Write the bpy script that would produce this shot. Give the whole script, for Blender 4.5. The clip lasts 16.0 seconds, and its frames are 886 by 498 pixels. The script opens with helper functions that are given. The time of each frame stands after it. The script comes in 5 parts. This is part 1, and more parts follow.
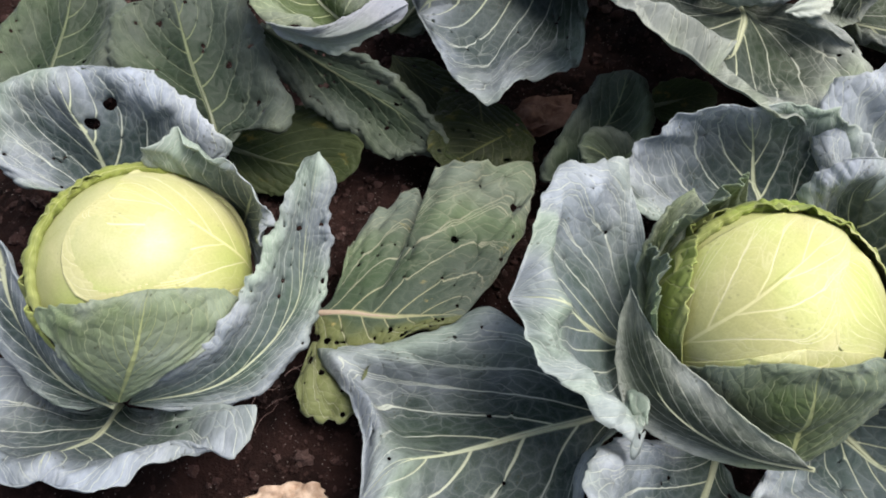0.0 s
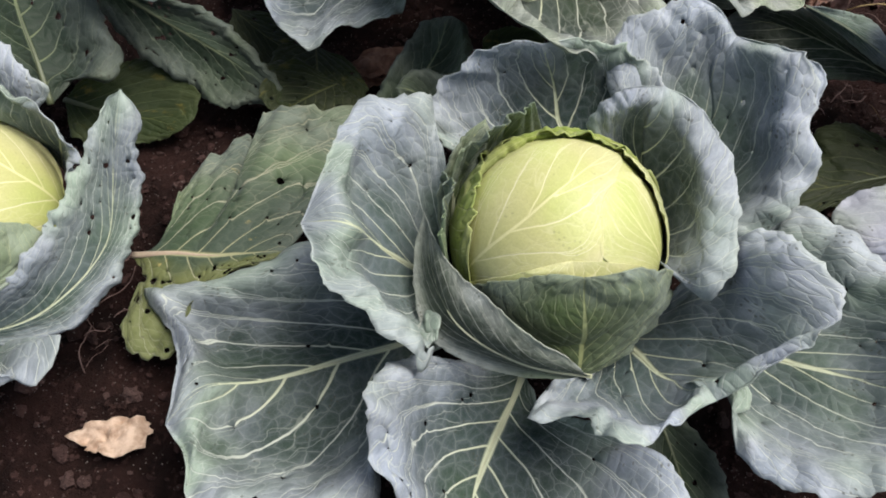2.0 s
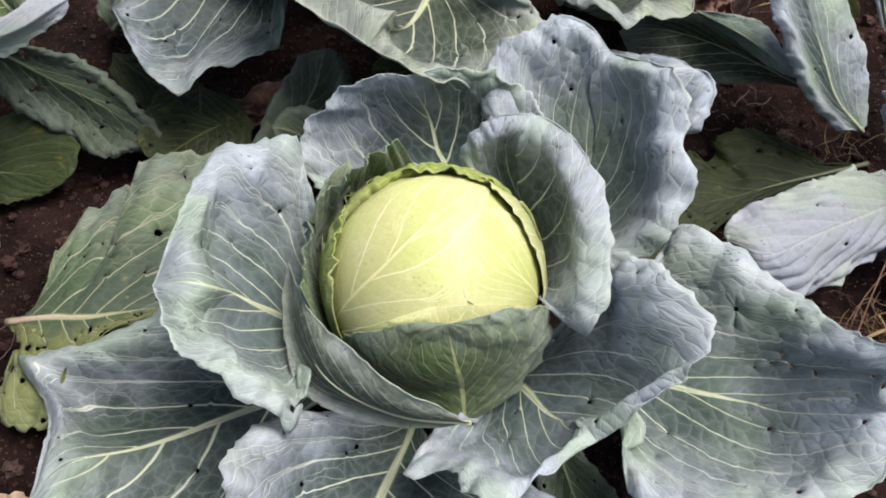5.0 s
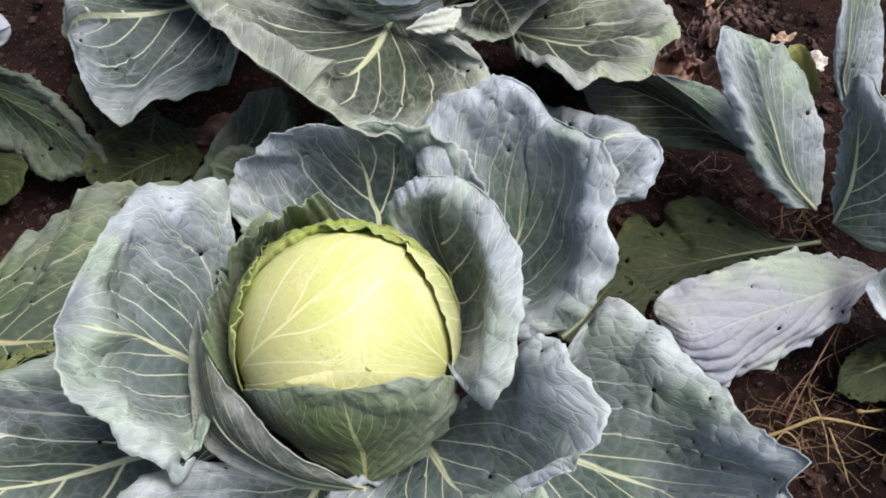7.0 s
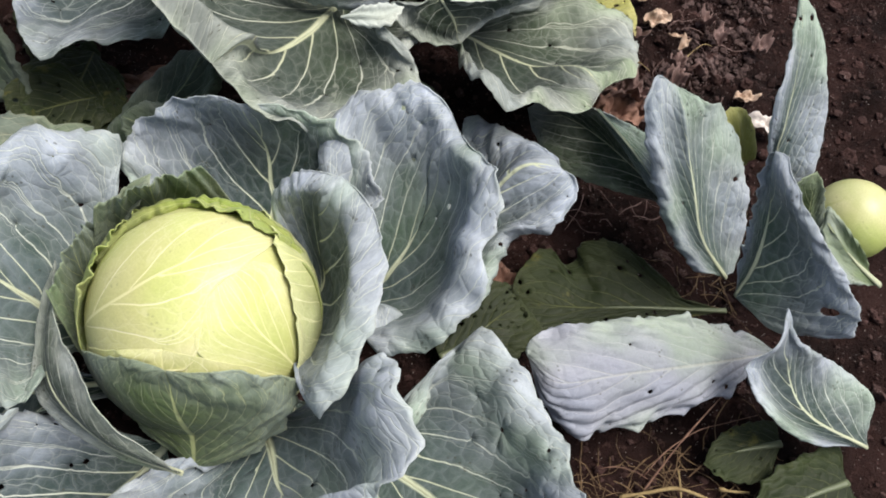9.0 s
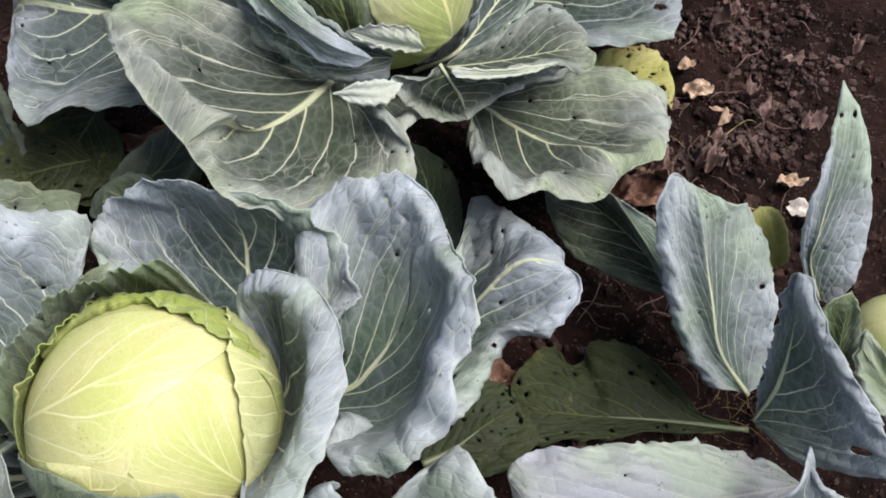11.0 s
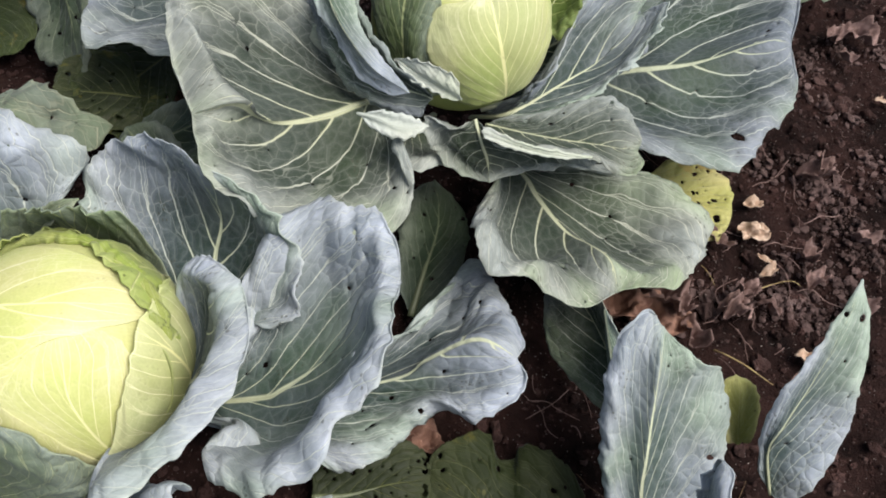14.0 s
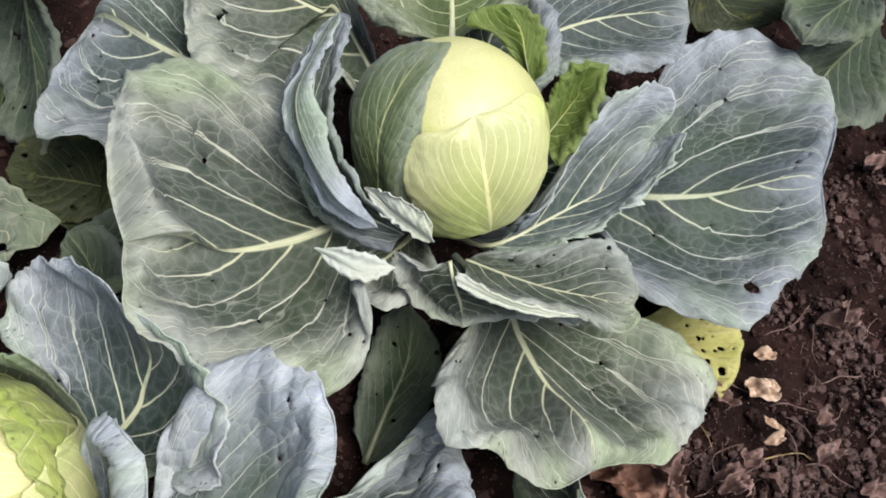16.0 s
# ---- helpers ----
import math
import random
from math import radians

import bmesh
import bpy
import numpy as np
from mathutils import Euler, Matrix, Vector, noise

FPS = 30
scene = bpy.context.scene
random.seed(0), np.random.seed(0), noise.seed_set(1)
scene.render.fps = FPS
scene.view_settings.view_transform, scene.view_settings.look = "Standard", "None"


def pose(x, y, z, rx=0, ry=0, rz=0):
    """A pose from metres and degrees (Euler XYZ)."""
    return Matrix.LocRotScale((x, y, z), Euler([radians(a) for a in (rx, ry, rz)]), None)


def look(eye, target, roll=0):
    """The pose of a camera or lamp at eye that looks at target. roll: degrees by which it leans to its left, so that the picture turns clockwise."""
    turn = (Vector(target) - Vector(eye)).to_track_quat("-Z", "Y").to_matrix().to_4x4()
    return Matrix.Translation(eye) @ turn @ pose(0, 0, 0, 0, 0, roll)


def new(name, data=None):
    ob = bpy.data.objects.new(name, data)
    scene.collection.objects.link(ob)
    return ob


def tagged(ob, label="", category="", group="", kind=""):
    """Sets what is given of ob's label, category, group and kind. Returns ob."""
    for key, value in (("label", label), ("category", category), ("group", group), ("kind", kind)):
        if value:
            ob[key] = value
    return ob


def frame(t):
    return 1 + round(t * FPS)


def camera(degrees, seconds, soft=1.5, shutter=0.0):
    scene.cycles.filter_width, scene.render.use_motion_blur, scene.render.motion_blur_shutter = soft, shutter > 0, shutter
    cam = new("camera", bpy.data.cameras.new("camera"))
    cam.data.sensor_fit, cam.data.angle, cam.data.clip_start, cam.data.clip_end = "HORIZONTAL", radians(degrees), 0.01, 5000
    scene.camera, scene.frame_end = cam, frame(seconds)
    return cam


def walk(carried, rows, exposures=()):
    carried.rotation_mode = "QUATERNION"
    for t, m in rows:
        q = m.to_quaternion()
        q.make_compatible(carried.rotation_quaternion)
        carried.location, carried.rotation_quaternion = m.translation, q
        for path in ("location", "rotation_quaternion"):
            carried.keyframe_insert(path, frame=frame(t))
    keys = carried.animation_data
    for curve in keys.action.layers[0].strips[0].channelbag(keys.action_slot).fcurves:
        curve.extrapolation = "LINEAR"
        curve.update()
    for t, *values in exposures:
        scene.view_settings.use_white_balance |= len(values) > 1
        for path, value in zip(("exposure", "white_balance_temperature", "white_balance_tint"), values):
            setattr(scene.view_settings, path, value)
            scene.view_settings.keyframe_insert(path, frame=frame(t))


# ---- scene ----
cam = camera(55.5, 16.0, soft=1.85)
PATH = [
    (0, (0.118, 0.097, 0.983), (0.106, 1.127, -0.73), -2.8),
    (0.5, (0.156, 0.081, 0.98), (0.153, 1.097, -0.743), -2.5),
    (1, (0.198, 0.062, 0.979), (0.209, 1.059, -0.755), -2.3),
    (1.5, (0.236, 0.037, 0.982), (0.294, 1.032, -0.752), -0.5),
    (2, (0.274, 0.013, 0.985), (0.378, 1.012, -0.744), 1.4),
    (2.5, (0.304, -0.003, 0.983), (0.434, 1.0, -0.742), 2.6),
    (3, (0.325, -0.009, 0.984), (0.47, 0.989, -0.743), 2.6),
    (3.5, (0.342, -0.004, 0.981), (0.476, 0.995, -0.746), 0.8),
    (4, (0.367, 0.014, 0.974), (0.51, 1.006, -0.757), 0.1),
    (4.2, (0.375, 0.024, 0.972), (0.517, 1.01, -0.762), -0.3),
    (6.3, (0.475, 0.086, 0.979), (0.582, 1.125, -0.727), -3),
    (6.5, (0.486, 0.09, 0.981), (0.593, 1.126, -0.727), -2.4),
    (7, (0.522, 0.095, 0.985), (0.603, 1.127, -0.726), 0.3),
    (7.5, (0.566, 0.102, 0.994), (0.641, 1.123, -0.724), 5.3),
    (8, (0.606, 0.104, 0.998), (0.678, 1.114, -0.726), 8.3),
    (8.2, (0.618, 0.103, 0.997), (0.696, 1.111, -0.728), 9.7),
    (10.3, (0.721, 0.229, 0.968), (0.686, 1.22, -0.769), 6.8),
    (10.5, (0.727, 0.242, 0.967), (0.663, 1.243, -0.763), 6.2),
    (11, (0.741, 0.26, 0.966), (0.62, 1.273, -0.754), 4.4),
    (11.5, (0.756, 0.272, 0.967), (0.59, 1.299, -0.741), 3.9),
    (12, (0.78, 0.291, 0.965), (0.535, 1.304, -0.742), 3.6),
    (12.5, (0.806, 0.302, 0.969), (0.525, 1.313, -0.735), 6.2),
    (13, (0.833, 0.317, 0.975), (0.496, 1.315, -0.725), 8.2),
    (13.5, (0.852, 0.331, 0.977), (0.492, 1.318, -0.725), 10.6),
    (14, (0.865, 0.353, 0.973), (0.484, 1.317, -0.738), 11.9),
    (14.5, (0.872, 0.387, 0.963), (0.441, 1.315, -0.756), 10.3),
    (15, (0.868, 0.434, 0.956), (0.423, 1.367, -0.756), 10.4),
    (15.5, (0.846, 0.491, 0.962), (0.417, 1.455, -0.738), 13.2),
    (16, (0.825, 0.533, 0.957), (0.36, 1.494, -0.734), 13.3),
]
walk(cam, [(t, look(eye, target, roll)) for t, eye, target, roll in PATH],
     exposures=[(0, 0.66), (1.5, 0.50), (3, 0.70), (4, 0.76), (6.5, 0.74), (11, 0.66), (13, 0.63), (14.5, 0.68), (16, 0.72)])

# ---- light ----
world = bpy.data.worlds.new("sky")
scene.world = world
world.use_nodes = True
SUN_ELEVATION, SUN_BEARING = 66.0, 8.0   # bearing counted from +x towards +y
wn, wl = world.node_tree.nodes, world.node_tree.links
sky = wn.new("ShaderNodeTexSky")
sky.sky_type, sky.sun_disc = "NISHITA", False
sky.sun_elevation, sky.sun_rotation = radians(SUN_ELEVATION), radians(90 - SUN_BEARING)
sky.air_density, sky.dust_density, sky.ozone_density = 1.0, 3.0, 1.0
veil = wn.new("ShaderNodeHueSaturation")   # thin cloud takes some of the blue out of the sky
veil.inputs["Saturation"].default_value = 0.7
wl.new(sky.outputs[0], veil.inputs["Color"])
wl.new(veil.outputs[0], wn["Background"].inputs[0])
wn["Background"].inputs[1].default_value = 0.085
sun_data = bpy.data.lights.new("sun", "SUN")
sun_data.energy, sun_data.angle, sun_data.color = 3.05, radians(38), (1.0, 0.95, 0.90)
sun = new("sun", sun_data)
e, b = radians(SUN_ELEVATION), radians(SUN_BEARING)
sun.matrix_world = look((3 * math.cos(e) * math.cos(b), 3 * math.cos(e) * math.sin(b), 3 * math.sin(e)), (0, 0, 0))


# ---- materials ----
class Nodes:
    """Short hand for building a node material."""

    def __init__(self, name):
        self.mat = bpy.data.materials.new(name)
        self.mat.use_nodes = True
        self.tree = self.mat.node_tree
        self.bsdf = self.tree.nodes["Principled BSDF"]
        self.out = self.tree.nodes["Material Output"]

    def put(self, socket, value):
        if isinstance(value, bpy.types.NodeSocket):
            self.tree.links.new(value, socket)
        elif isinstance(value, tuple) and len(value) == 3 and socket.type == "RGBA":
            socket.default_value = (*value, 1)
        else:
            socket.default_value = value

    def node(self, kind, ins, out=0, operation="", interpolation_type="", uv_map="", feature="", voronoi_dimensions=""):
        n = self.tree.nodes.new(kind)
        if operation:
            n.operation = operation
        if interpolation_type:
            n.interpolation_type = interpolation_type
        if uv_map:
            n.uv_map = uv_map
        if voronoi_dimensions:
            n.voronoi_dimensions = voronoi_dimensions
        if feature:
            n.feature = feature
        for key, value in ins.items():
            self.put(n.inputs[key], value)
        return n.outputs[out]

    def math(self, op, a, b=0.0, c=0.0):
        return self.node("ShaderNodeMath", {0: a, 1: b, 2: c}, operation=op)

    def mix(self, f, a, b, blend="MIX"):
        n = self.tree.nodes.new("ShaderNodeMix")
        n.data_type, n.blend_type = "RGBA", blend
        for key, value in ((0, f), (6, a), (7, b)):
            self.put(n.inputs[key], value)
        return n.outputs[2]

    def ramp(self, x, lo, hi, to_lo=0.0, to_hi=1.0):
        return self.node("ShaderNodeMapRange", {0: x, 1: lo, 2: hi, 3: to_lo, 4: to_hi}, interpolation_type="SMOOTHSTEP")

    def noise(self, where, scale, detail=4.0, rough=0.55, out=0):
        return self.node("ShaderNodeTexNoise", {"Vector": where, "Scale": scale, "Detail": detail, "Roughness": rough}, out)

    def uv(self, name):
        return self.node("ShaderNodeUVMap", {}, uv_map=name)

    def xyz(self, v):
        n = self.tree.nodes.new("ShaderNodeSeparateXYZ")
        self.put(n.inputs[0], v)
        return n.outputs[0], n.outputs[1], n.outputs[2]


def leaf_material(name, base, bloom, vein, rough=0.5, veins=7.0, vein_amount=1.0, translucent=0.12, spots=0.0, spot_colour=(0.3, 0.2, 0.08), network=0.6, relief=1.0, sheen=0.08, flecks=0.55, dark_to=0.24, wax=0.10, gloss=0.18, cell=64.0, lobe=(), sweep=0.52):
    """A cabbage leaf: waxy blade with a fan of side veins, a fine net between them, bloom and a few stains. The cup's
    shade and the lit rim are painted in with the bloom.
    """
    n = Nodes(name)
    u, v, _ = n.xyz(n.uv("vein"))
    span = n.uv("span")
    side = n.math("SUBTRACT", n.math("MULTIPLY", v, 2.0), 1.0)
    away = n.math("ABSOLUTE", side)
    wob = n.math("SUBTRACT", n.noise(span, 26.0, 2.0), 0.5)
    wob2 = n.math("SUBTRACT", n.noise(span, 90.0, 2.0), 0.5)
    rnd = n.node("ShaderNodeObjectInfo", {}, 5)
    # side veins sweep forward from the midrib, staggered on its two sides
    q = n.math("SUBTRACT", u, n.math("MULTIPLY", n.math("POWER", away, 1.1 if sweep < 0.6 else 0.85), sweep))
    q = n.math("ADD", n.math("MULTIPLY", q, veins), n.math("MULTIPLY", n.math("GREATER_THAN", side, 0.0), 0.45))
    drift = n.math("SUBTRACT", n.noise(span, 11.0, 1.0), 0.5)
    q = n.math("ADD", q, n.math("MULTIPLY", n.math("MULTIPLY", drift, n.ramp(away, 0.0, 0.5)), 0.45))
    q = n.math("ADD", q, n.math("ADD", n.math("MULTIPLY", wob, 0.13), n.math("MULTIPLY", wob2, 0.025)))
    near = n.math("PINGPONG", q, 0.5)
    thick = n.math("ADD", n.math("MULTIPLY", n.math("POWER", n.math("SUBTRACT", 1.0, away), 1.6), 0.044), 0.020)
    lateral = n.math("SUBTRACT", 1.0, n.ramp(n.math("DIVIDE", near, thick), 0.25, 1.0))
    # each forks towards the margin
    fork = n.math("ABSOLUTE", n.math("SUBTRACT", near, n.ramp(n.math("ADD", away, n.math("MULTIPLY", wob, 0.5)), 0.42, 1.15, 0.0, 0.32)))
    fork = n.math("SUBTRACT", 1.0, n.ramp(n.math("DIVIDE", fork, n.math("MULTIPLY", thick, 0.9)), 0.2, 1.0))
    twig = n.math("ABSOLUTE", n.math("SUBTRACT", near, n.ramp(n.math("SUBTRACT", away, n.math("MULTIPLY", wob, 0.7)), 0.16, 0.62, 0.0, 0.5)))
    twig = n.math("SUBTRACT", 1.0, n.ramp(n.math("DIVIDE", twig, n.math("MULTIPLY", thick, 0.6)), 0.2, 1.0))
    lateral = n.math("MAXIMUM", n.math("MULTIPLY", lateral, n.ramp(away, 0.45, 0.8, 1.0, 0.45)), n.math("MULTIPLY", fork, 0.9))
    lateral = n.math("MAXIMUM", lateral, n.math("MULTIPLY", twig, n.ramp(away, 0.15, 0.3, 0.0, 0.3)))
    lateral = n.math("MULTIPLY", lateral, n.math("SUBTRACT", 1.0, n.math("MULTIPLY", n.ramp(u, 0.88, 1.0), n.ramp(away, 0.5, 0.95))))
    # midrib
    rib_wide = n.math("ADD", n.math("MULTIPLY", n.math("SUBTRACT", 1.0, u), 0.040), 0.009)
    rib = n.math("SUBTRACT", 1.0, n.ramp(n.math("DIVIDE", away, rib_wide), 0.4, 1.0))
    # net of finer veins, its cells 15 mm across
    shift = n.node("ShaderNodeVectorMath", {0: n.noise(span, 45.0, 2.0, out=1), "Scale": 0.014}, operation="SCALE")
    warp = n.node("ShaderNodeVectorMath", {0: span, 1: shift}, operation="ADD")
    net1 = n.node("ShaderNodeTexVoronoi", {"Vector": warp, "Scale": cell}, feature="DISTANCE_TO_EDGE", voronoi_dimensions="2D")
    net2 = n.node("ShaderNodeTexVoronoi", {"Vector": warp, "Scale": cell * 2.6}, feature="DISTANCE_TO_EDGE", voronoi_dimensions="2D")
    line1 = n.math("SUBTRACT", 1.0, n.ramp(net1, 0.012, 0.062))
    line2 = n.math("SUBTRACT", 1.0, n.ramp(net2, 0.01, 0.13))
    patch = n.ramp(n.noise(span, 14.0, 3.0), 0.35, 0.65)
    outer = n.ramp(away, 0.1, 0.7, 0.3, 1.0)
    mask = n.math("MAXIMUM", n.math("MAXIMUM", rib, n.math("MULTIPLY", lateral, 0.92)), n.math("MULTIPLY", n.math("MULTIPLY", line1, outer), n.math("MULTIPLY", n.math("ADD", n.math("MULTIPLY", patch, 0.34), 0.12), network)))
    mask = n.math("MAXIMUM", mask, n.math("MULTIPLY", line2, 0.07 * network))
    # thin pale margin: its own edge tone, with caught light painted in
    mask = n.math("MAXIMUM", mask, n.ramp(away, 0.975, 0.998, 0.0, 0.22))
    mask = n.math("MULTIPLY", mask, vein_amount)
    large = n.ramp(n.noise(span, 9.0, 5.0), 0.3, 0.7)
    fine = n.noise(span, 420.0, 3.0)
    # margin bloom; the same ramp paints the cup's shade and the lit rim
    rim = n.ramp(n.math("ADD", n.math("MAXIMUM", away, n.math("POWER", u, 2.4)), n.math("MULTIPLY", wob, 0.55)), dark_to, 1.06)
    rubbed = n.ramp(n.noise(span, 30.0, 6.0, 0.65), 0.25, 0.75, 0.55, 1.22)   # bloom is rubbed off in places
    waxy = n.math("MULTIPLY", n.math("ADD", n.math("MULTIPLY", large, wax), n.math("MULTIPLY", rim, 0.84)), rubbed)
    colour = n.mix(waxy, base, bloom)
    tone = n.noise(span, 6.0, 2.0)
    colour = n.mix(n.ramp(tone, 0.45, 0.65, 0.0, 0.7), colour, n.mix(1.0, colour, (0.88, 1.06, 0.66), "MULTIPLY"))   # greener where the wax is thin
    colour = n.mix(n.ramp(tone, 0.52, 0.34, 0.0, 0.6), colour, n.mix(1.0, colour, (0.91, 0.97, 1.07), "MULTIPLY"))   # bluer where it is thick
    colour = n.mix(n.ramp(net1, 0.0, 0.35, 0.06, 0.0), colour, bloom)
    colour = n.mix(0.35, colour, n.mix(fine, (0.25, 0.25, 0.25), (0.75, 0.75, 0.75)), "OVERLAY")
    colour = n.mix(n.math("MULTIPLY", rnd, 0.25), colour, n.mix(0.5, colour, (base[0] * 1.3, base[1] * 1.25, base[2] * 0.75)))
    if lobe:
        colour = n.mix(n.ramp(n.math("ADD", side, n.math("MULTIPLY", wob, 0.3)), 0.0, 0.25, 0.0, 0.85), colour, lobe)
    colour = n.mix(mask, colour, n.mix(n.ramp(away, 0.0, 0.4), (vein[0] * 0.95, vein[1] * 0.95, vein[2] * 0.76), vein))
    if spots:
        stain = n.ramp(n.noise(span, 22.0, 6.0, 0.7), 0.66 - 0.2 * spots, 0.74 - 0.2 * spots)
        colour = n.mix(n.math("MULTIPLY", stain, 0.8), colour, spot_colour)
    fleck = n.ramp(n.node("ShaderNodeTexVoronoi", {"Vector": span, "Scale": 130.0, "Randomness": 1.0}, voronoi_dimensions="2D"), 0.13, 0.20, 1.0, 0.0)
    keep = n.ramp(n.noise(span, 33.0, 1.0), 0.60, 0.66)
    colour = n.mix(n.math("MULTIPLY", n.math("MULTIPLY", fleck, keep), flecks), colour, (0.05, 0.045, 0.03))
    n.put(n.bsdf.inputs["Base Color"], colour)
    n.put(n.bsdf.inputs["Roughness"], n.math("ADD", n.math("MULTIPLY", large, 0.15), rough))
    n.put(n.bsdf.inputs["Specular IOR Level"], gloss)
    n.put(n.bsdf.inputs["Sheen Weight"], sheen)
    n.put(n.bsdf.inputs["Sheen Roughness"], 0.45)
    n.put(n.bsdf.inputs["Sheen Tint"], (0.82, 0.90, 1.0))
    height = n.math("ADD", n.math("MULTIPLY", mask, -0.5), n.math("MULTIPLY", n.math("MINIMUM", net1, 0.30), 1.25 * max(network, 0.85 * relief)))
    height = n.math("ADD", height, n.math("MULTIPLY", fine, 0.12))
    bump = n.node("ShaderNodeBump", {"Strength": 0.55 * relief, "Distance": 0.0036, "Height": height})
    n.put(n.bsdf.inputs["Normal"], bump)
    if translucent:
        tr = n.node("ShaderNodeBsdfTranslucent", {"Color": n.mix(0.5, colour, (0.22, 0.34, 0.05)), "Normal": bump})
        sh = n.node("ShaderNodeMixShader", {0: translucent, 1: n.bsdf.outputs[0], 2: tr})
        n.put(n.out.inputs[0], sh)
    return n.mat


PALE_VEIN = (0.57, 0.61, 0.53)
LEAF = {
    "blue": leaf_material("leaf_blue", (0.022, 0.040, 0.035), (0.45, 0.485, 0.54), PALE_VEIN, dark_to=0.28),
    "dull": leaf_material("leaf_dull", (0.026, 0.038, 0.026), (0.39, 0.413, 0.375), (0.48, 0.50, 0.41), dark_to=0.42, wax=0.12),
    # deep: grey-green leaf colour with shade from other plants put in
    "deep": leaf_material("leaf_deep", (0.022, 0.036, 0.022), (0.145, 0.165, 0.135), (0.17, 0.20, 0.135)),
    "green": leaf_material("leaf_green", (0.058, 0.082, 0.032), (0.30, 0.33, 0.265), (0.47, 0.51, 0.33)),
    "bright": leaf_material("leaf_bright", (0.075, 0.115, 0.024), (0.17, 0.22, 0.07), (0.40, 0.44, 0.18), translucent=0.18),
    # dark: the shade under overhanging leaves is put into this green
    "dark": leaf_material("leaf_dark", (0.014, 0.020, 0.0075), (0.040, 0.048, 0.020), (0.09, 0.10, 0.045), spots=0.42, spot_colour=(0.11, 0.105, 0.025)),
    # low: green darkened in place of shade from leaves above
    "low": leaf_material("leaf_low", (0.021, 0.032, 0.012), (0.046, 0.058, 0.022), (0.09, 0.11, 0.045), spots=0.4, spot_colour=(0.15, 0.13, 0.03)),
    # pale: waxy blue with the strong light on these leaves put in
    "pale": leaf_material("leaf_pale_blue", (0.050, 0.077, 0.069), (0.465, 0.50, 0.555), PALE_VEIN, dark_to=0.10, sweep=0.8),
    "slate": leaf_material("leaf_slate", (0.028, 0.043, 0.038), (0.275, 0.30, 0.335), (0.47, 0.51, 0.45), dark_to=0.45, wax=0.16),
    "yellow": leaf_material("leaf_yellowing", (0.042, 0.062, 0.042), (0.185, 0.215, 0.165), (0.34, 0.34, 0.24), translucent=0.06, spots=0.2, spot_colour=(0.40, 0.33, 0.12), lobe=(0.15, 0.165, 0.060)),
    "spent": leaf_material("leaf_spent", (0.34, 0.31, 0.12), (0.47, 0.42, 0.20), (0.40, 0.38, 0.18), spots=0.4, spot_colour=(0.44, 0.32, 0.10)),
    "white": leaf_material("leaf_underside", (0.25, 0.262, 0.305), (0.365, 0.375, 0.42), (0.52, 0.52, 0.53), vein_amount=0.3, network=0.6, translucent=0.08, relief=0.9),
    "head": leaf_material("leaf_heart", (0.40, 0.42, 0.155), (0.59, 0.565, 0.31), (0.72, 0.70, 0.46), rough=0.38, sheen=0.0, gloss=0.3, flecks=0.15, veins=6.0, vein_amount=0.8, network=0.75, dark_to=0.0, translucent=0.0, relief=0.4, sweep=0.85),
    "cream": leaf_material("leaf_heart_cream", (0.455, 0.445, 0.19), (0.59, 0.56, 0.295), (0.73, 0.70, 0.46), rough=0.36, sheen=0.0, gloss=0.35, flecks=0.2, veins=5.0, vein_amount=0.8, network=0.6, translucent=0.0, relief=0.35, dark_to=0.0),
    "heart": leaf_material("heart_ball", (0.40, 0.42, 0.16), (0.56, 0.535, 0.29), (0.68, 0.68, 0.38), rough=0.34, sheen=0.0, gloss=0.4, flecks=0.15, network=0.2, vein_amount=0.15, translucent=0.0, relief=0.3),
    "head2": leaf_material("leaf_heart_green", (0.35, 0.38, 0.16), (0.51, 0.51, 0.27), (0.70, 0.69, 0.42), rough=0.30, sweep=0.85, sheen=0.0, gloss=0.4, flecks=0.15, veins=7.0, network=0.4, translucent=0.0, relief=0.5),
    "wrap": leaf_material("leaf_wrapper", (0.085, 0.120, 0.038), (0.26, 0.30, 0.24), (0.46, 0.50, 0.29), veins=8.0, translucent=0.2, wax=0.25, sweep=0.85),
    "waxywrap": leaf_material("leaf_wrapper_waxy", (0.13, 0.18, 0.075), (0.33, 0.37, 0.31), (0.44, 0.49, 0.29), veins=8.0, translucent=0.2, wax=0.75, dark_to=0.5, sweep=0.85),
    "frillpale": leaf_material("leaf_shred", (0.43, 0.46, 0.40), (0.53, 0.55, 0.50), (0.56, 0.58, 0.50), vein_amount=0.25),
    "frill": leaf_material("leaf_frill", (0.30, 0.34, 0.09), (0.43, 0.46, 0.19), (0.55, 0.58, 0.28), translucent=0.28),
}


def rib_material(name="pale_midrib", dark=(0.35, 0.375, 0.235), light=(0.49, 0.505, 0.35)):
    n = Nodes(name)
    where = n.node("ShaderNodeTexCoord", {}, 3)
    colour = n.mix(n.noise(where, 180.0), dark, light)
    n.put(n.bsdf.inputs["Base Color"], colour)
    n.put(n.bsdf.inputs["Roughness"], 0.45)
    n.put(n.bsdf.inputs["Normal"], n.node("ShaderNodeBump", {"Strength": 0.3, "Distance": 0.001, "Height": n.noise(where, 400.0)}))
    return n.mat


RIB = rib_material()
RIB_PINK = rib_material("pinkish_midrib", (0.34, 0.24, 0.17), (0.48, 0.40, 0.30))
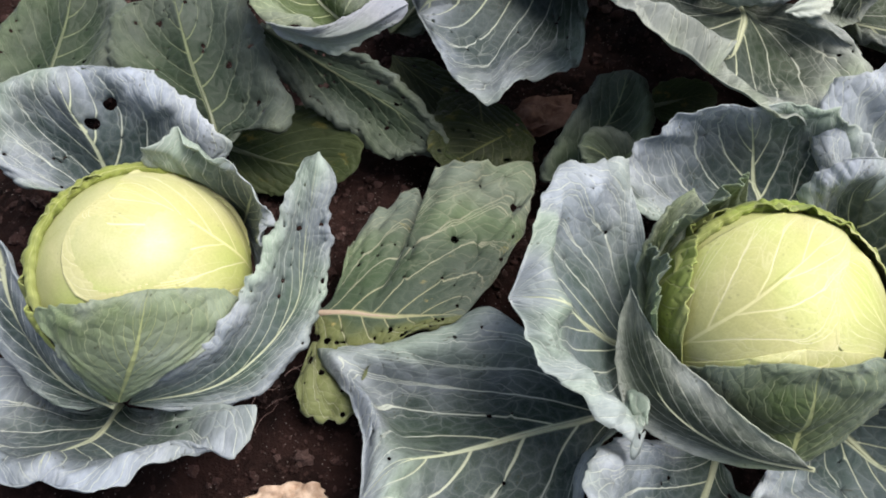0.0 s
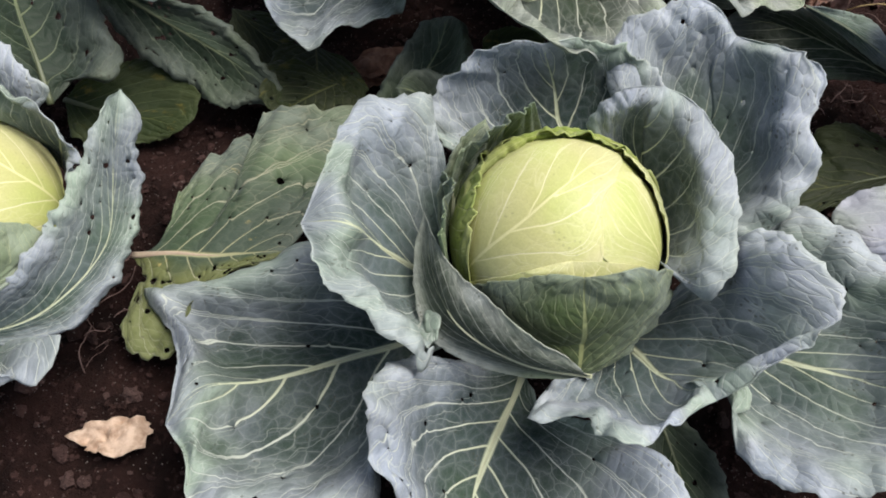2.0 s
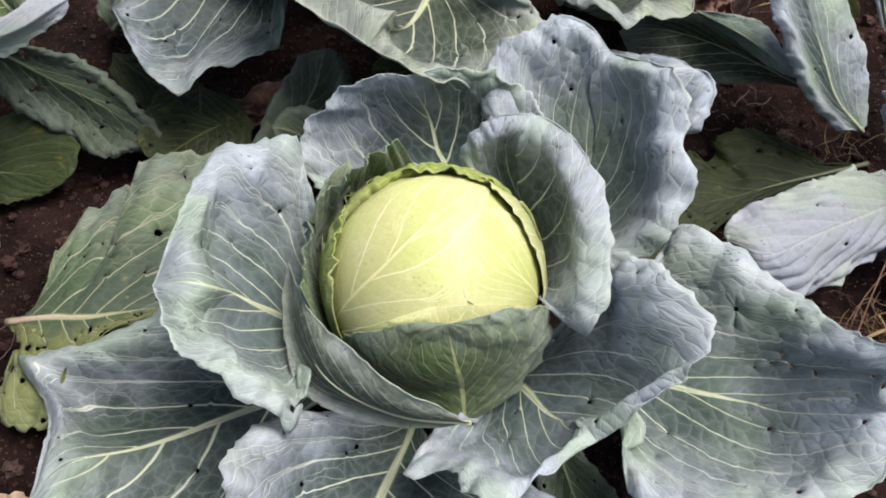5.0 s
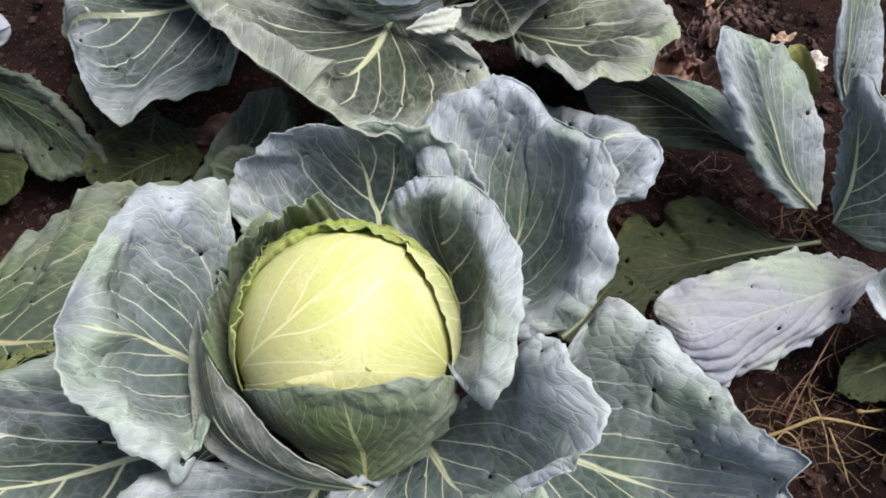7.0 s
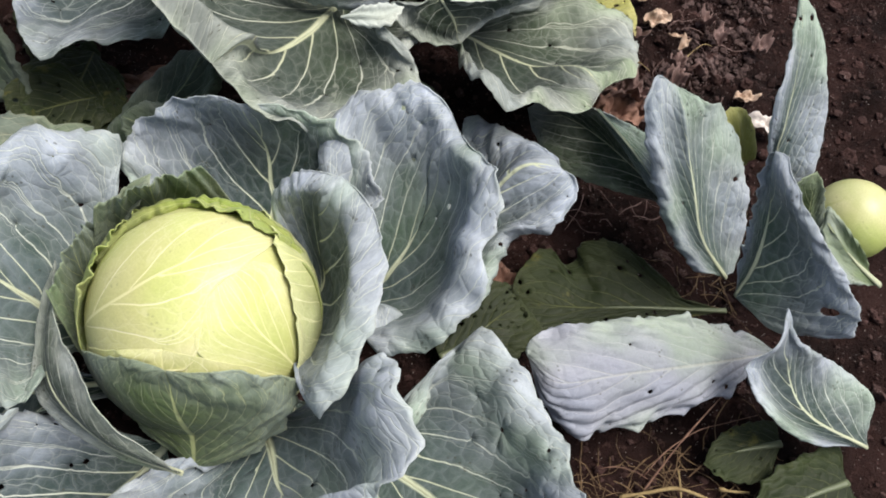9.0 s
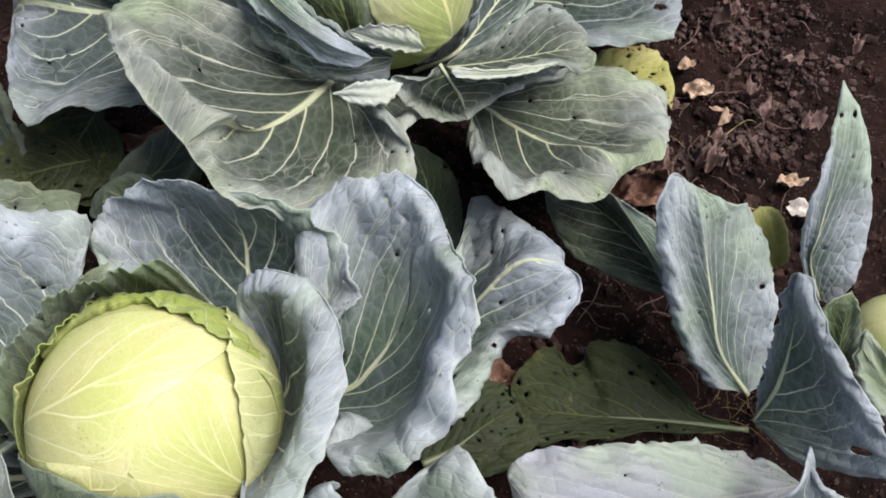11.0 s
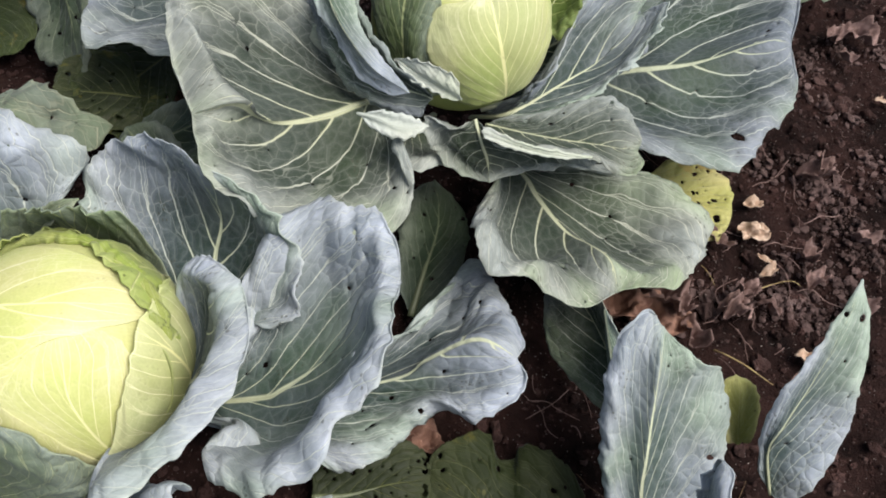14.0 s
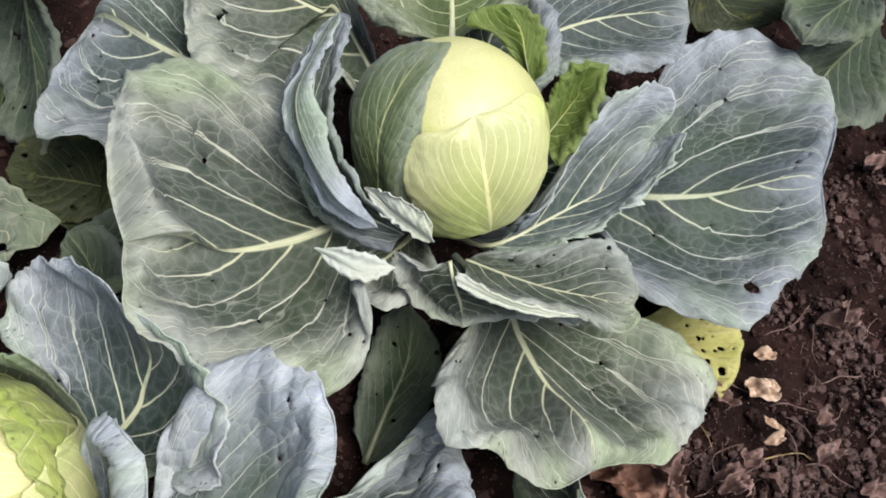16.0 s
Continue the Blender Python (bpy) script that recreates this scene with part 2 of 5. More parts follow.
# copy of the pale midrib, its colour darkened to stand for shade
RIB_SHADE_TONE = rib_material("midrib_shade_tone", (0.075, 0.09, 0.045), (0.12, 0.14, 0.075))


def soil_material(name="soil", loose=False, low=(0.0065, 0.0033, 0.0027), high=(0.038, 0.0185, 0.0155)):
    n = Nodes(name)
    where = n.node("ShaderNodeTexCoord", {}, 3)
    a, b, c = n.noise(where, 9.0, 8.0, 0.65), n.noise(where, 75.0, 6.0, 0.65), n.noise(where, 420.0, 3.0)
    colour = n.mix(n.ramp(a, 0.3, 0.7), low, high)
    colour = n.mix(n.ramp(b, 0.55, 0.75, 0.0, 0.6), colour, (0.115, 0.062, 0.053))
    if loose:
        isle = n.node("ShaderNodeNewGeometry", {}, 8)
        colour = n.mix(n.ramp(isle, 0.45, 1.0, 0.0, 0.45), colour, (0.15, 0.10, 0.09))
    grit = n.ramp(n.node("ShaderNodeTexVoronoi", {"Vector": where, "Scale": 170.0}), 0.10, 0.16, 1.0, 0.0)
    grit = n.math("MULTIPLY", grit, n.ramp(n.noise(where, 60.0, 1.0), 0.46, 0.54))
    colour = n.mix(n.math("MULTIPLY", grit, 0.7), colour, (0.42, 0.36, 0.33))
    n.put(n.bsdf.inputs["Base Color"], colour)
    n.put(n.bsdf.inputs["Roughness"], 0.95)
    n.put(n.bsdf.inputs["Specular IOR Level"], 0.12)
    h = n.math("ADD", n.math("MULTIPLY", b, 1.0), n.math("MULTIPLY", c, 0.55))
    n.put(n.bsdf.inputs["Normal"], n.node("ShaderNodeBump", {"Strength": 1.0, "Distance": 0.014, "Height": h}))
    return n.mat


SOIL = soil_material()
CLOD = soil_material("soil_clods", True, (0.014, 0.0072, 0.006), (0.105, 0.057, 0.050))
CLUMP = soil_material("dry_soil", True, (0.045, 0.028, 0.025), (0.22, 0.148, 0.136))


def dry_material(name, dark, light):
    n = Nodes(name)
    where = n.node("ShaderNodeTexCoord", {}, 3)
    colour = n.mix(n.ramp(n.noise(where, 55.0, 6.0, 0.65), 0.3, 0.7), dark, light)
    n.put(n.bsdf.inputs["Base Color"], colour)
    n.put(n.bsdf.inputs["Roughness"], 0.75)
    n.put(n.bsdf.inputs["Normal"], n.node("ShaderNodeBump", {"Strength": 0.6, "Distance": 0.003, "Height": n.noise(where, 160.0, 5.0)}))
    return n.mat


DRY = dry_material("dry_leaf", (0.26, 0.165, 0.105), (0.58, 0.44, 0.335))
BLEACHED = dry_material("bleached_leaf", (0.42, 0.37, 0.33), (0.72, 0.66, 0.61))
BROWN = dry_material("rotten_leaf", (0.10, 0.045, 0.03), (0.24, 0.13, 0.09))
PINKISH = dry_material("pinkish_scrap", (0.10, 0.055, 0.045), (0.26, 0.17, 0.15))
STRAW = dry_material("straw", (0.06, 0.032, 0.014), (0.21, 0.135, 0.065))


# ---- builders ----
def part(name, data, material, parent=None, label="", at=None):
    """Links a bmesh or a mesh as one object under a thing or a part."""
    if isinstance(data, bmesh.types.BMesh):
        me = bpy.data.meshes.new(name)
        data.to_mesh(me)
        data.free()
        data = me
    if not data.materials:
        data.materials.append(material)
    ob = new(name, data)
    if parent is not None:
        ob.parent = parent
    if at is not None:
        ob.matrix_basis = at
    return tagged(ob, label)


def spline(points, count):
    """A smooth line through handles, evenly spaced."""
    p = np.array(points, float)
    q = np.vstack([2 * p[0] - p[1], p, 2 * p[-1] - p[-2]])
    out = []
    for i in range(1, len(q) - 2):
        t = np.linspace(0, 1, 24, endpoint=False)[:, None]
        a, b, c, d = q[i - 1], q[i], q[i + 1], q[i + 2]
        out.append(0.5 * (2 * b + (c - a) * t + (2 * a - 5 * b + 4 * c - d) * t ** 2 + (3 * b - a - 3 * c + d) * t ** 3))
    line = np.vstack(out + [p[-1:]])
    along = np.r_[0, np.cumsum(np.linalg.norm(np.diff(line, axis=0), axis=1))]
    want = np.linspace(0, along[-1], count)
    return np.stack([np.interp(want, along, line[:, k]) for k in range(3)], 1)


def wander(x, seed, rough=3):
    """A smooth random line of about -1 to 1 over x."""
    r = np.random.RandomState(seed)
    return sum(np.sin(x * f * (1 + 0.3 * r.rand()) + 6.3 * r.rand()) / (1 + 0.5 * k) for k, f in enumerate([1.0, 1.9, 3.3, 5.2][:rough + 1])) / 1.9


def unit(a):
    return a / np.maximum(np.linalg.norm(a, axis=-1, keepdims=True), 1e-9)


NU, NV = 90, 36


def blade_mesh(name, grid, holes, length, width, material, seed):
    """A mesh from a grid of places (along, across), with eaten holes cut through it."""
    nu, nv = grid.shape[:2]
    u = np.linspace(0, 1, nu)[:, None] * np.ones((1, nv))
    v = np.linspace(-1, 1, nv)[None] * np.ones((nu, 1))
    verts = grid.reshape(-1, 3)
    idx = np.arange(nu * nv).reshape(nu, nv)
    quads = np.stack([idx[:-1, :-1], idx[1:, :-1], idx[1:, 1:], idx[:-1, 1:]], -1).reshape(-1, 4)
    uu, vv = u.ravel(), v.ravel()
    gone = np.zeros(len(verts), bool)
    verts = verts.copy()
    r = np.random.RandomState(seed + 77)
    for hu, hv, hr in holes:
        i, j = int(round(hu * (nu - 1))), int(round((hv + 1) / 2 * (nv - 1)))
        centre = verts[idx[i, j]].copy()
        off = verts - centre
        dist = np.linalg.norm(off, axis=1)
        ang = np.arctan2((vv - hv) * width, (uu - hu) * length)
        reach = hr * (1 + 0.16 * np.sin(2 * ang + 6 * r.rand()) + 0.08 * np.sin(3 * ang + 6 * r.rand()))
        inside = dist < reach
        near = np.zeros(len(verts), bool)
        near[quads[inside[quads].any(1)].ravel()] = True
        rim = near & ~inside
        gone |= inside
        verts[rim] = centre + off[rim] * (reach[rim] / dist[rim])[:, None]
    keep = ~gone[quads].any(1)
    quads = quads[keep]
    # how far each place lies from the midrib, along the blade
    steps = np.linalg.norm(np.diff(grid, axis=1), axis=2)
    aside = np.concatenate([np.zeros((nu, 1)), np.cumsum(steps, axis=1)], 1)
    aside = (aside - aside[:, nv // 2:nv // 2 + 1]).ravel()
    me = bpy.data.meshes.new(name)
    me.from_pydata(verts.tolist(), [], quads.tolist())
    for key, cu, cv in (("vein", uu, (vv + 1) / 2), ("span", uu * length + seed * 0.37, aside)):
        layer = me.uv_layers.new(name=key)
        flat = np.stack([cu[quads.ravel()], cv[quads.ravel()]], 1).ravel()
        layer.data.foreach_set("uv", flat)
    me.polygons.foreach_set("use_smooth", np.ones(len(me.polygons), bool))
    me.materials.append(material)
    me.update()
    return me


def thicken(ob, metres):
    m = ob.modifiers.new("thickness", "SOLIDIFY")
    m.thickness, m.offset = metres, -1.0
    return ob


def tube(points, radii, sides=8, flat=1.0):
    """A tapered tube along points."""
    bm = bmesh.new()
    p = np.array(points)
    t = unit(np.gradient(p, axis=0))
    s = unit(np.cross(t, (0, 0, 1.0)))
    n = np.cross(s, t)
    rings = []
    for k in range(len(p)):
        ring = []
        for a in range(sides):
            w = 2 * math.pi * a / sides
            ring.append(bm.verts.new(p[k] + radii[k] * (math.cos(w) * s[k] + flat * math.sin(w) * n[k])))
        rings.append(ring)
    for a, b in zip(rings, rings[1:]):
        for k in range(sides):
            bm.faces.new((a[k], a[(k + 1) % sides], b[(k + 1) % sides], b[k])).smooth = True
    bm.faces.new(rings[0][::-1])
    bm.faces.new(rings[-1])
    return bm


def plant(x, y, label):
    ob = tagged(new("cabbage_plant"), label, "cabbage", "cabbages in the bed")
    ob.location = (x, y, 0)
    ob.empty_display_size = 0.05
    return ob


LEAF_LABEL = {
    "blue": "blue-green waxy outer leaf with pale veins", "pale": "pale blue waxy outer leaf, lightened in colour for strong light, white veins", "slate": "dark slate-blue outer leaf with pale veins", "dull": "dull grey-green outer leaf with pale veins", "deep": "grey-green leaf with holes, darkened in colour for shade", "green": "mid-green inner leaf with pale veins",
    "bright": "bright green crinkled inner leaf", "dark": "green leaf lying low, shade put into its dark colour", "low": "green leaf hanging low between plants, darkened in colour for shade", "yellow": "yellowing leaf with brown eaten holes",
    "spent": "yellow spent leaf with black eaten holes",
    "white": "pale silvery underside of a fallen leaf", "head2": "pale green leaf closed over the heart", "cream": "smooth creamy outer heart leaf", "head": "smooth pale yellow heart leaf", "wrap": "green veined leaf wrapped round the heart", "waxywrap": "green heart leaf mottled with pale wax", "frillpale": "pale torn shred of leaf", "frill": "yellow-green crinkled leaf edge"}
SEED = [0]


def leaf(owner, kind, rib, left, right, ba=None, bb=None, broad=0.4, holes=0, ruf=1.0, jag=1.0, crest=None, ball=0, puff=1.0, big=(), name="leaf", stalk=True, thin=0.0042):
    """A leaf of a plant. rib, left and right: handles (bearing, reach, height) in degrees and cm about the plant's axis;
    ba, bb: how far each half bulges up (+) or cups (-); ruf, jag: waviness and raggedness of the margin; crest: how far the
    margin rolls over; ball: millimetres by which the blade clears the plant's heart."""
    SEED[0] += 1
    seed = SEED[0]
    r = np.random.RandomState(seed)
    low = kind in ("dark", "yellow", "low")
    ba = (-0.06 if low else -0.30) if ba is None else ba
    bb = (-0.06 if low else -0.30) if bb is None else bb
    crest = (0.03 if low else 0.18) if crest is None else crest

    crest = crest if isinstance(crest, tuple) else (crest, crest)

    def place(h):
        return np.array([(d / 100 * math.cos(radians(a)), d / 100 * math.sin(radians(a)), z / 100) for a, d, z in h])
    rib, left, right = place(rib), place(left), place(right)
    nu, half = NU, NV
    R = spline(rib, nu)
    A = spline(np.vstack([rib[:1] + broad * (left[:1] - rib[:1]), left, rib[-1:]]), nu)
    B = spline(np.vstack([rib[:1] + broad * (right[:1] - rib[:1]), right, rib[-1:]]), nu)
    tan = unit(np.gradient(R, axis=0))
    length = np.linalg.norm(np.diff(R, axis=0), axis=1).sum()
    width = 0.5 * (np.linalg.norm(A - R, axis=1).max() + np.linalg.norm(B - R, axis=1).max())
    u = np.linspace(0, 1, nu)
    grid = np.zeros((nu, 2 * half + 1, 3))
    grid[:, half] = R
    taper = np.clip(u * 8, 0, 1) * np.clip((1 - u) * 5, 0, 1)
    big_leaf = min(1.0, max(0.25, width / 0.11))   # small blades are smoother
    puff, ruf, jag = puff * big_leaf, ruf * big_leaf, jag * big_leaf ** 0.5
    rise = np.clip(u * 5, 0, 1)
    for s, E, bulge in ((-1, A, ba), (1, B, bb)):
        # ragged, wavy margin
        across = E - R
        wide = np.linalg.norm(across, axis=1, keepdims=True)
        n = unit(np.cross(tan, across)) * (-s)
        inward = np.array((0, 0, 1.0)) - 0.7 * unit(R * (1, 1, 0))
        n = n * (1 if (n * inward).sum() > 0 else -1)
        last = int(nu * 0.86)
        n[last:] = n[last]
        for _ in range(30):
            n[1:-1] = (n[:-2] + n[1:-1] + n[2:]) / 3
        n = unit(n)
        seg = np.linalg.norm(np.diff(E, axis=0), axis=1)
        metres = np.r_[0, np.cumsum(seg)]
        jagged = 0.0008 * jag * wander(metres * 330, seed * 3 + s) + 0.0042 * jag * np.abs(wander(metres * 90, seed * 5 + s)) - 0.001
        E = E + unit(across) * (jagged * taper)[:, None]
        wave = 0.0062 * ruf * wander(metres * 78, seed * 7 + s, 1) * taper
        wave = wave + 0.0004 * ruf * wander(metres * 290, seed * 13 + s, 2) * taper
        qe = (u - 0.52) * 7.0 + (0.45 if s > 0 else 0.0)
        E = E + unit(across) * (0.0040 * jag * (1 - np.abs(np.sin(math.pi * qe))) ** 1.5 * taper)[:, None]
        mid = (R + E) / 2 + n * (bulge * wide)
        for j in range(1, half + 1):
            t = j / half
            p = (1 - t) ** 2 * R + 2 * t * (1 - t) * mid + t * t * E
            # quilted blade between the side veins
            q = (u - 0.52 * t ** 1.1) * 7.0 + (0.45 if s > 0 else 0.0)
            quilt = puff * (0.0012 + 0.0034 * t ** 2) * (np.abs(np.sin(math.pi * q)) ** 0.7 - 0.5) * min(1, t * 6) * taper
            m = np.minimum((t ** 5 + u ** 10) ** 0.2, 1.0)
            roll = 0 if ball else crest[s > 0] * min(width, 0.11) * np.sin(math.pi * m ** 3)
            lump = 0.0036 * puff * wander(metres * 30 + t * 6, seed * 11 + s, 1) * t
            p = p + n * (quilt + wave * t ** 3 + lump * taper + roll * rise)[:, None]
            grid[:, half + s * j] = p
            if j == 1 and s == 1:
                grid[:, half] = (grid[:, half - 1] + grid[:, half + 1]) / 2 - n * 0.0006
    if ball:
        z, radius = HEARTS[owner.name]
        mid = np.array((0, 0, z))
        off = grid - mid
        far = np.linalg.norm(off, axis=-1, keepdims=True)
        least = radius + ball / 1000 + 0.0012 * (far - radius) / radius
        grid = np.where(far < least, mid + off / far * least, grid)
    spots = [(r.uniform(0.15, 0.92), r.choice((-1, 1)) * r.uniform(0.15, 0.92), 0.0010 + 0.0026 * r.rand() ** 2) for _ in range(int(holes * 2.2))]
    me = blade_mesh(name, grid, spots + list(big), length, width, LEAF[kind], seed)
    ob = part(name, me, LEAF[kind], owner, LEAF_LABEL[kind])
    thicken(ob, 0.0004 if ball and "head" in kind else 0.0011)
    if stalk:
        k = int(nu * 0.62)
        line = grid[:k:3, half] + np.array((0, 0, 0.0006))
        f = np.linspace(0, 1, len(line))
        # dark, low and deep leaves take the midrib with painted shade
        part("midrib", tube(line, thin * (1 - f) ** 0.8 + 0.0006, 7, 0.6), {"dark": RIB_SHADE_TONE, "low": RIB_SHADE_TONE, "deep": RIB_SHADE_TONE, "yellow": RIB_PINK}.get(kind, RIB), ob)
    return ob


def head_leaf(owner, centre, radius, kind, bearing, start, end, half_width, lift=0.0, flare=0.0, ruf=0.0, jag=0.5, squash=1.0, name="head_leaf", twist=0.0):
    """A leaf that lies on the heart: from the polar angle start (180 is the bottom) up its bearing to the angle end."""
    SEED[0] += 1
    seed = SEED[0]
    nu, nv = NU, 2 * NV + 1
    u, v = np.linspace(0, 1, nu)[:, None], np.linspace(-1, 1, nv)[None]
    shape = np.clip(np.sin(np.clip(u, 0, 1) ** 0.62 * math.pi * 0.90), 0, 1) ** 0.6
    edge = jag * 2.2 * (wander(v * 5, seed) + 0.35 * wander(v * 12, seed + 1, 2))
    polar = start + (end + edge - start) * u + (1 - np.cos(v * 1.2)) * 16 * u ** 2
    th = np.radians(polar)
    side = np.radians(v * half_width * shape + twist * u)
    # go up the meridian, then aside along the circle across it
    b = radians(bearing)
    up = np.stack([np.sin(th) * math.cos(b), np.sin(th) * math.sin(b), np.cos(th)], -1)
    across = np.array((-math.sin(b), math.cos(b), 0.0))
    d = up * np.cos(side)[..., None] + across * np.sin(side)[..., None]
    out = lift + flare * u ** 6 + 0.0010 * wander(u * 9 + v * 5, seed + 2)
    out = out + ruf * 0.004 * u ** 4 * wander(v * 11, seed + 3, 2) + 0.004 * np.abs(v) ** 8 * flare * 40
    q = (u - 0.30 * np.abs(v) ** 1.15) * 7
    out = out + 0.0006 * np.abs(np.sin(math.pi * q)) ** 0.6
    grid = np.array(centre) + d * (radius + out)[..., None] * np.array((1, 1, squash))
    length = radius * radians(abs(end - start))
    me = blade_mesh(name, grid, [], length, radius * radians(half_width), LEAF[kind], seed)
    ob = part(name, me, LEAF[kind], owner, LEAF_LABEL[kind])
    return thicken(ob, 0.0011)


def rolled_edge(owner, centre, radius, bearing, spread, polar, thick, name="rolled_edge"):
    """The crinkled rim of a leaf, rolled outwards round the heart: from bearing - spread to bearing + spread, lower at its ends."""
    SEED[0] += 1
    seed = SEED[0]
    nu, nv = 150, 15
    v = np.linspace(-1, 1, nu)
    b = np.radians(bearing + spread * v)
    th = np.radians(polar + 20 * v ** 2 + 1.3 * wander(v * 9, seed))
    d = np.stack([np.sin(th) * np.cos(b), np.sin(th) * np.sin(b), np.cos(th)], -1)
    up = np.stack([-np.cos(th) * np.cos(b), -np.cos(th) * np.sin(b), np.sin(th)], -1)
    fat = thick * (0.85 + 0.25 * wander(v * 11, seed + 1)) * np.clip((1 - np.abs(v)) * 6, 0.05, 1) ** 0.5
    grid = np.zeros((nu, nv, 3))
    for k, w in enumerate(np.linspace(-2.4, 2.9, nv)):
        crinkle = 1 + 0.13 * np.sin(v * 46 + 2.0 * math.sin(w) + 3 * wander(v * 6, seed + 2)) + 0.10 * wander(v * 34 + w, seed + 3)
        r = fat * crinkle
        grid[:, k] = np.array(centre) + d * (radius + 0.55 * thick) + d * (math.sin(w) * r)[:, None] + up * (math.cos(w) * 1.25 * r)[:, None]
    me = blade_mesh(name, grid, [], 2 * spread / 57 * radius, thick * 3, LEAF["frill"], seed)
    return thicken(part(name, me, LEAF["frill"], owner, LEAF_LABEL["frill"]), 0.0008)


HEARTS = {}


def heart(owner, z, radius, squash=1.0, kind="heart", x=0.0, y=0.0):
    """The closed ball of the heart under its leaves."""
    HEARTS[owner.name] = (z, radius)
    bm = bmesh.new()
    bmesh.ops.create_uvsphere(bm, u_segments=64, v_segments=40, radius=radius)
    layer, span = bm.loops.layers.uv.new("vein"), bm.loops.layers.uv.new("span")
    for vert in bm.verts:
        vert.co *= 1 + 0.012 * noise.noise(vert.co * 14)
        vert.co.z *= squash
    for f in bm.faces:
        f.smooth = True
        for lp in f.loops:
            c = lp.vert.co
            lp[layer].uv = (0.5 + c.z / radius / 2.2, 0.5 + 0.45 * math.atan2(c.y, c.x) / math.pi)
            lp[span].uv = (c.x + c.z * 0.3, c.y + c.z * 0.5)
    ob = part("heart", bm, LEAF[kind], owner, "tight pale yellow cabbage heart")
    ob.location = (x, y, z)
    part("stem", tube([(x, y, 0.0), (x, y, 0.05), (x, y, z - radius * 0.6)], [0.022, 0.02, 0.03], 12), RIB, owner, "thick pale green stem")
    return ob


# ---- ground ----
def soil_height(p):
    """The lumpy lie of the soil."""
    return 0.012 * noise.fractal(p * 8, 1.0, 2.0, 4) + 0.016 * max(0, noise.noise(p * 26) - 0.05) + 0.009 * abs(noise.noise(p * 50)) - 0.006


def ground():
    core = np.arange(-0.9, 2.1, 0.009)
    grow = np.cumsum(0.009 * 1.35 ** np.arange(1, 34))
    xs = np.r_[(core[0] - grow)[::-1], core, core[-1] + grow]
    ys = xs + 0.3
    X, Y = np.meshgrid(xs, ys, indexing="ij")
    Z = np.zeros_like(X)
    inner = (np.abs(X - 0.6) < 1.9) & (np.abs(Y - 0.9) < 1.9)
    for i, j in zip(*np.nonzero(inner)):
        p = Vector((X[i, j], Y[i, j], 0))
        Z[i, j] = soil_height(p) + 0.005 * noise.noise(p * 95)
    Z -= 0.004
    n, m = X.shape
    idx = np.arange(n * m).reshape(n, m)
    quads = np.stack([idx[:-1, :-1], idx[1:, :-1], idx[1:, 1:], idx[:-1, 1:]], -1).reshape(-1, 4)
    me = bpy.data.meshes.new("ground")
    me.from_pydata(np.stack([X, Y, Z], -1).reshape(-1, 3).tolist(), [], quads.tolist())
    me.polygons.foreach_set("use_smooth", np.ones(len(me.polygons), bool))
    me.materials.append(SOIL)
    return tagged(new("ground", me), "dark brown crumbly garden soil", "ground", kind="structure")


ground()

# ---- plants ----
plant_a = plant(-0.213, 0.559, "cabbage with pale round heart and blue-green leaves on dark soil")
plant_b = plant(0.451, 0.484, "large cabbage with open blue-green leaves round a yellow heart")
plant_c = plant(0.540, 1.074, "cabbage with wide flat grey-green leaves beside bare soil")
plant_d = plant(1.130, 0.600, "cabbage with upright pointed blue-green leaves")
plant_e = plant(-0.050, 1.000, "cabbage behind with dull eaten grey-green leaves")
plant_g = plant(0.120, 1.350, "cabbage behind with curled dull leaves, some darkened in colour for shade")
plant_h = plant(0.980, 1.620, "cabbage farther off with grey-green leaves")
CA, CB, CC = (0, 0, 0.182), (0, 0, 0.176), (0, 0, 0.22)
heart(plant_a, 0.182, 0.113)
heart(plant_b, 0.176, 0.114)
heart(plant_c, 0.22, 0.112)
heart(plant_d, 0.15, 0.050, x=0.056, y=0.130)
# crinkled rim leaves round the hearts of a and b
head_leaf(plant_b, CB, 0.1150, "frill", 75, 160, 36, 88, lift=0.002, flare=0.004, ruf=1.3, jag=0.8)
head_leaf(plant_b, CB, 0.1150, "frill", 165, 160, 48, 60, lift=0.0035, flare=0.005, ruf=1.3, jag=0.8)
head_leaf(plant_b, CB, 0.1150, "head2", 25, 160, 44, 66, lift=0.0045, flare=0.002, ruf=0.4)
head_leaf(plant_b, CB, 0.1150, "wrap", 125, 160, 42, 42, lift=0.007, flare=0.026, ruf=0.7, jag=2.2)
head_leaf(plant_b, CB, 0.1150, "wrap", 172, 160, 56, 34, lift=0.008, flare=0.024, ruf=0.7, jag=2.2)
head_leaf(plant_a, CA, 0.1140, "frill", 135, 160, 42, 80, lift=0.002, flare=0.004, ruf=1.3, jag=0.8)
head_leaf(plant_a, CA, 0.1140, "frill", 195, 160, 60, 55, lift=0.0035, flare=0.005, ruf=1.3, jag=0.8)
rolled_edge(plant_b, CB, 0.1150, 96, 74, 46, 0.0062)
rolled_edge(plant_a, CA, 0.1140, 140, 80, 48, 0.0070)

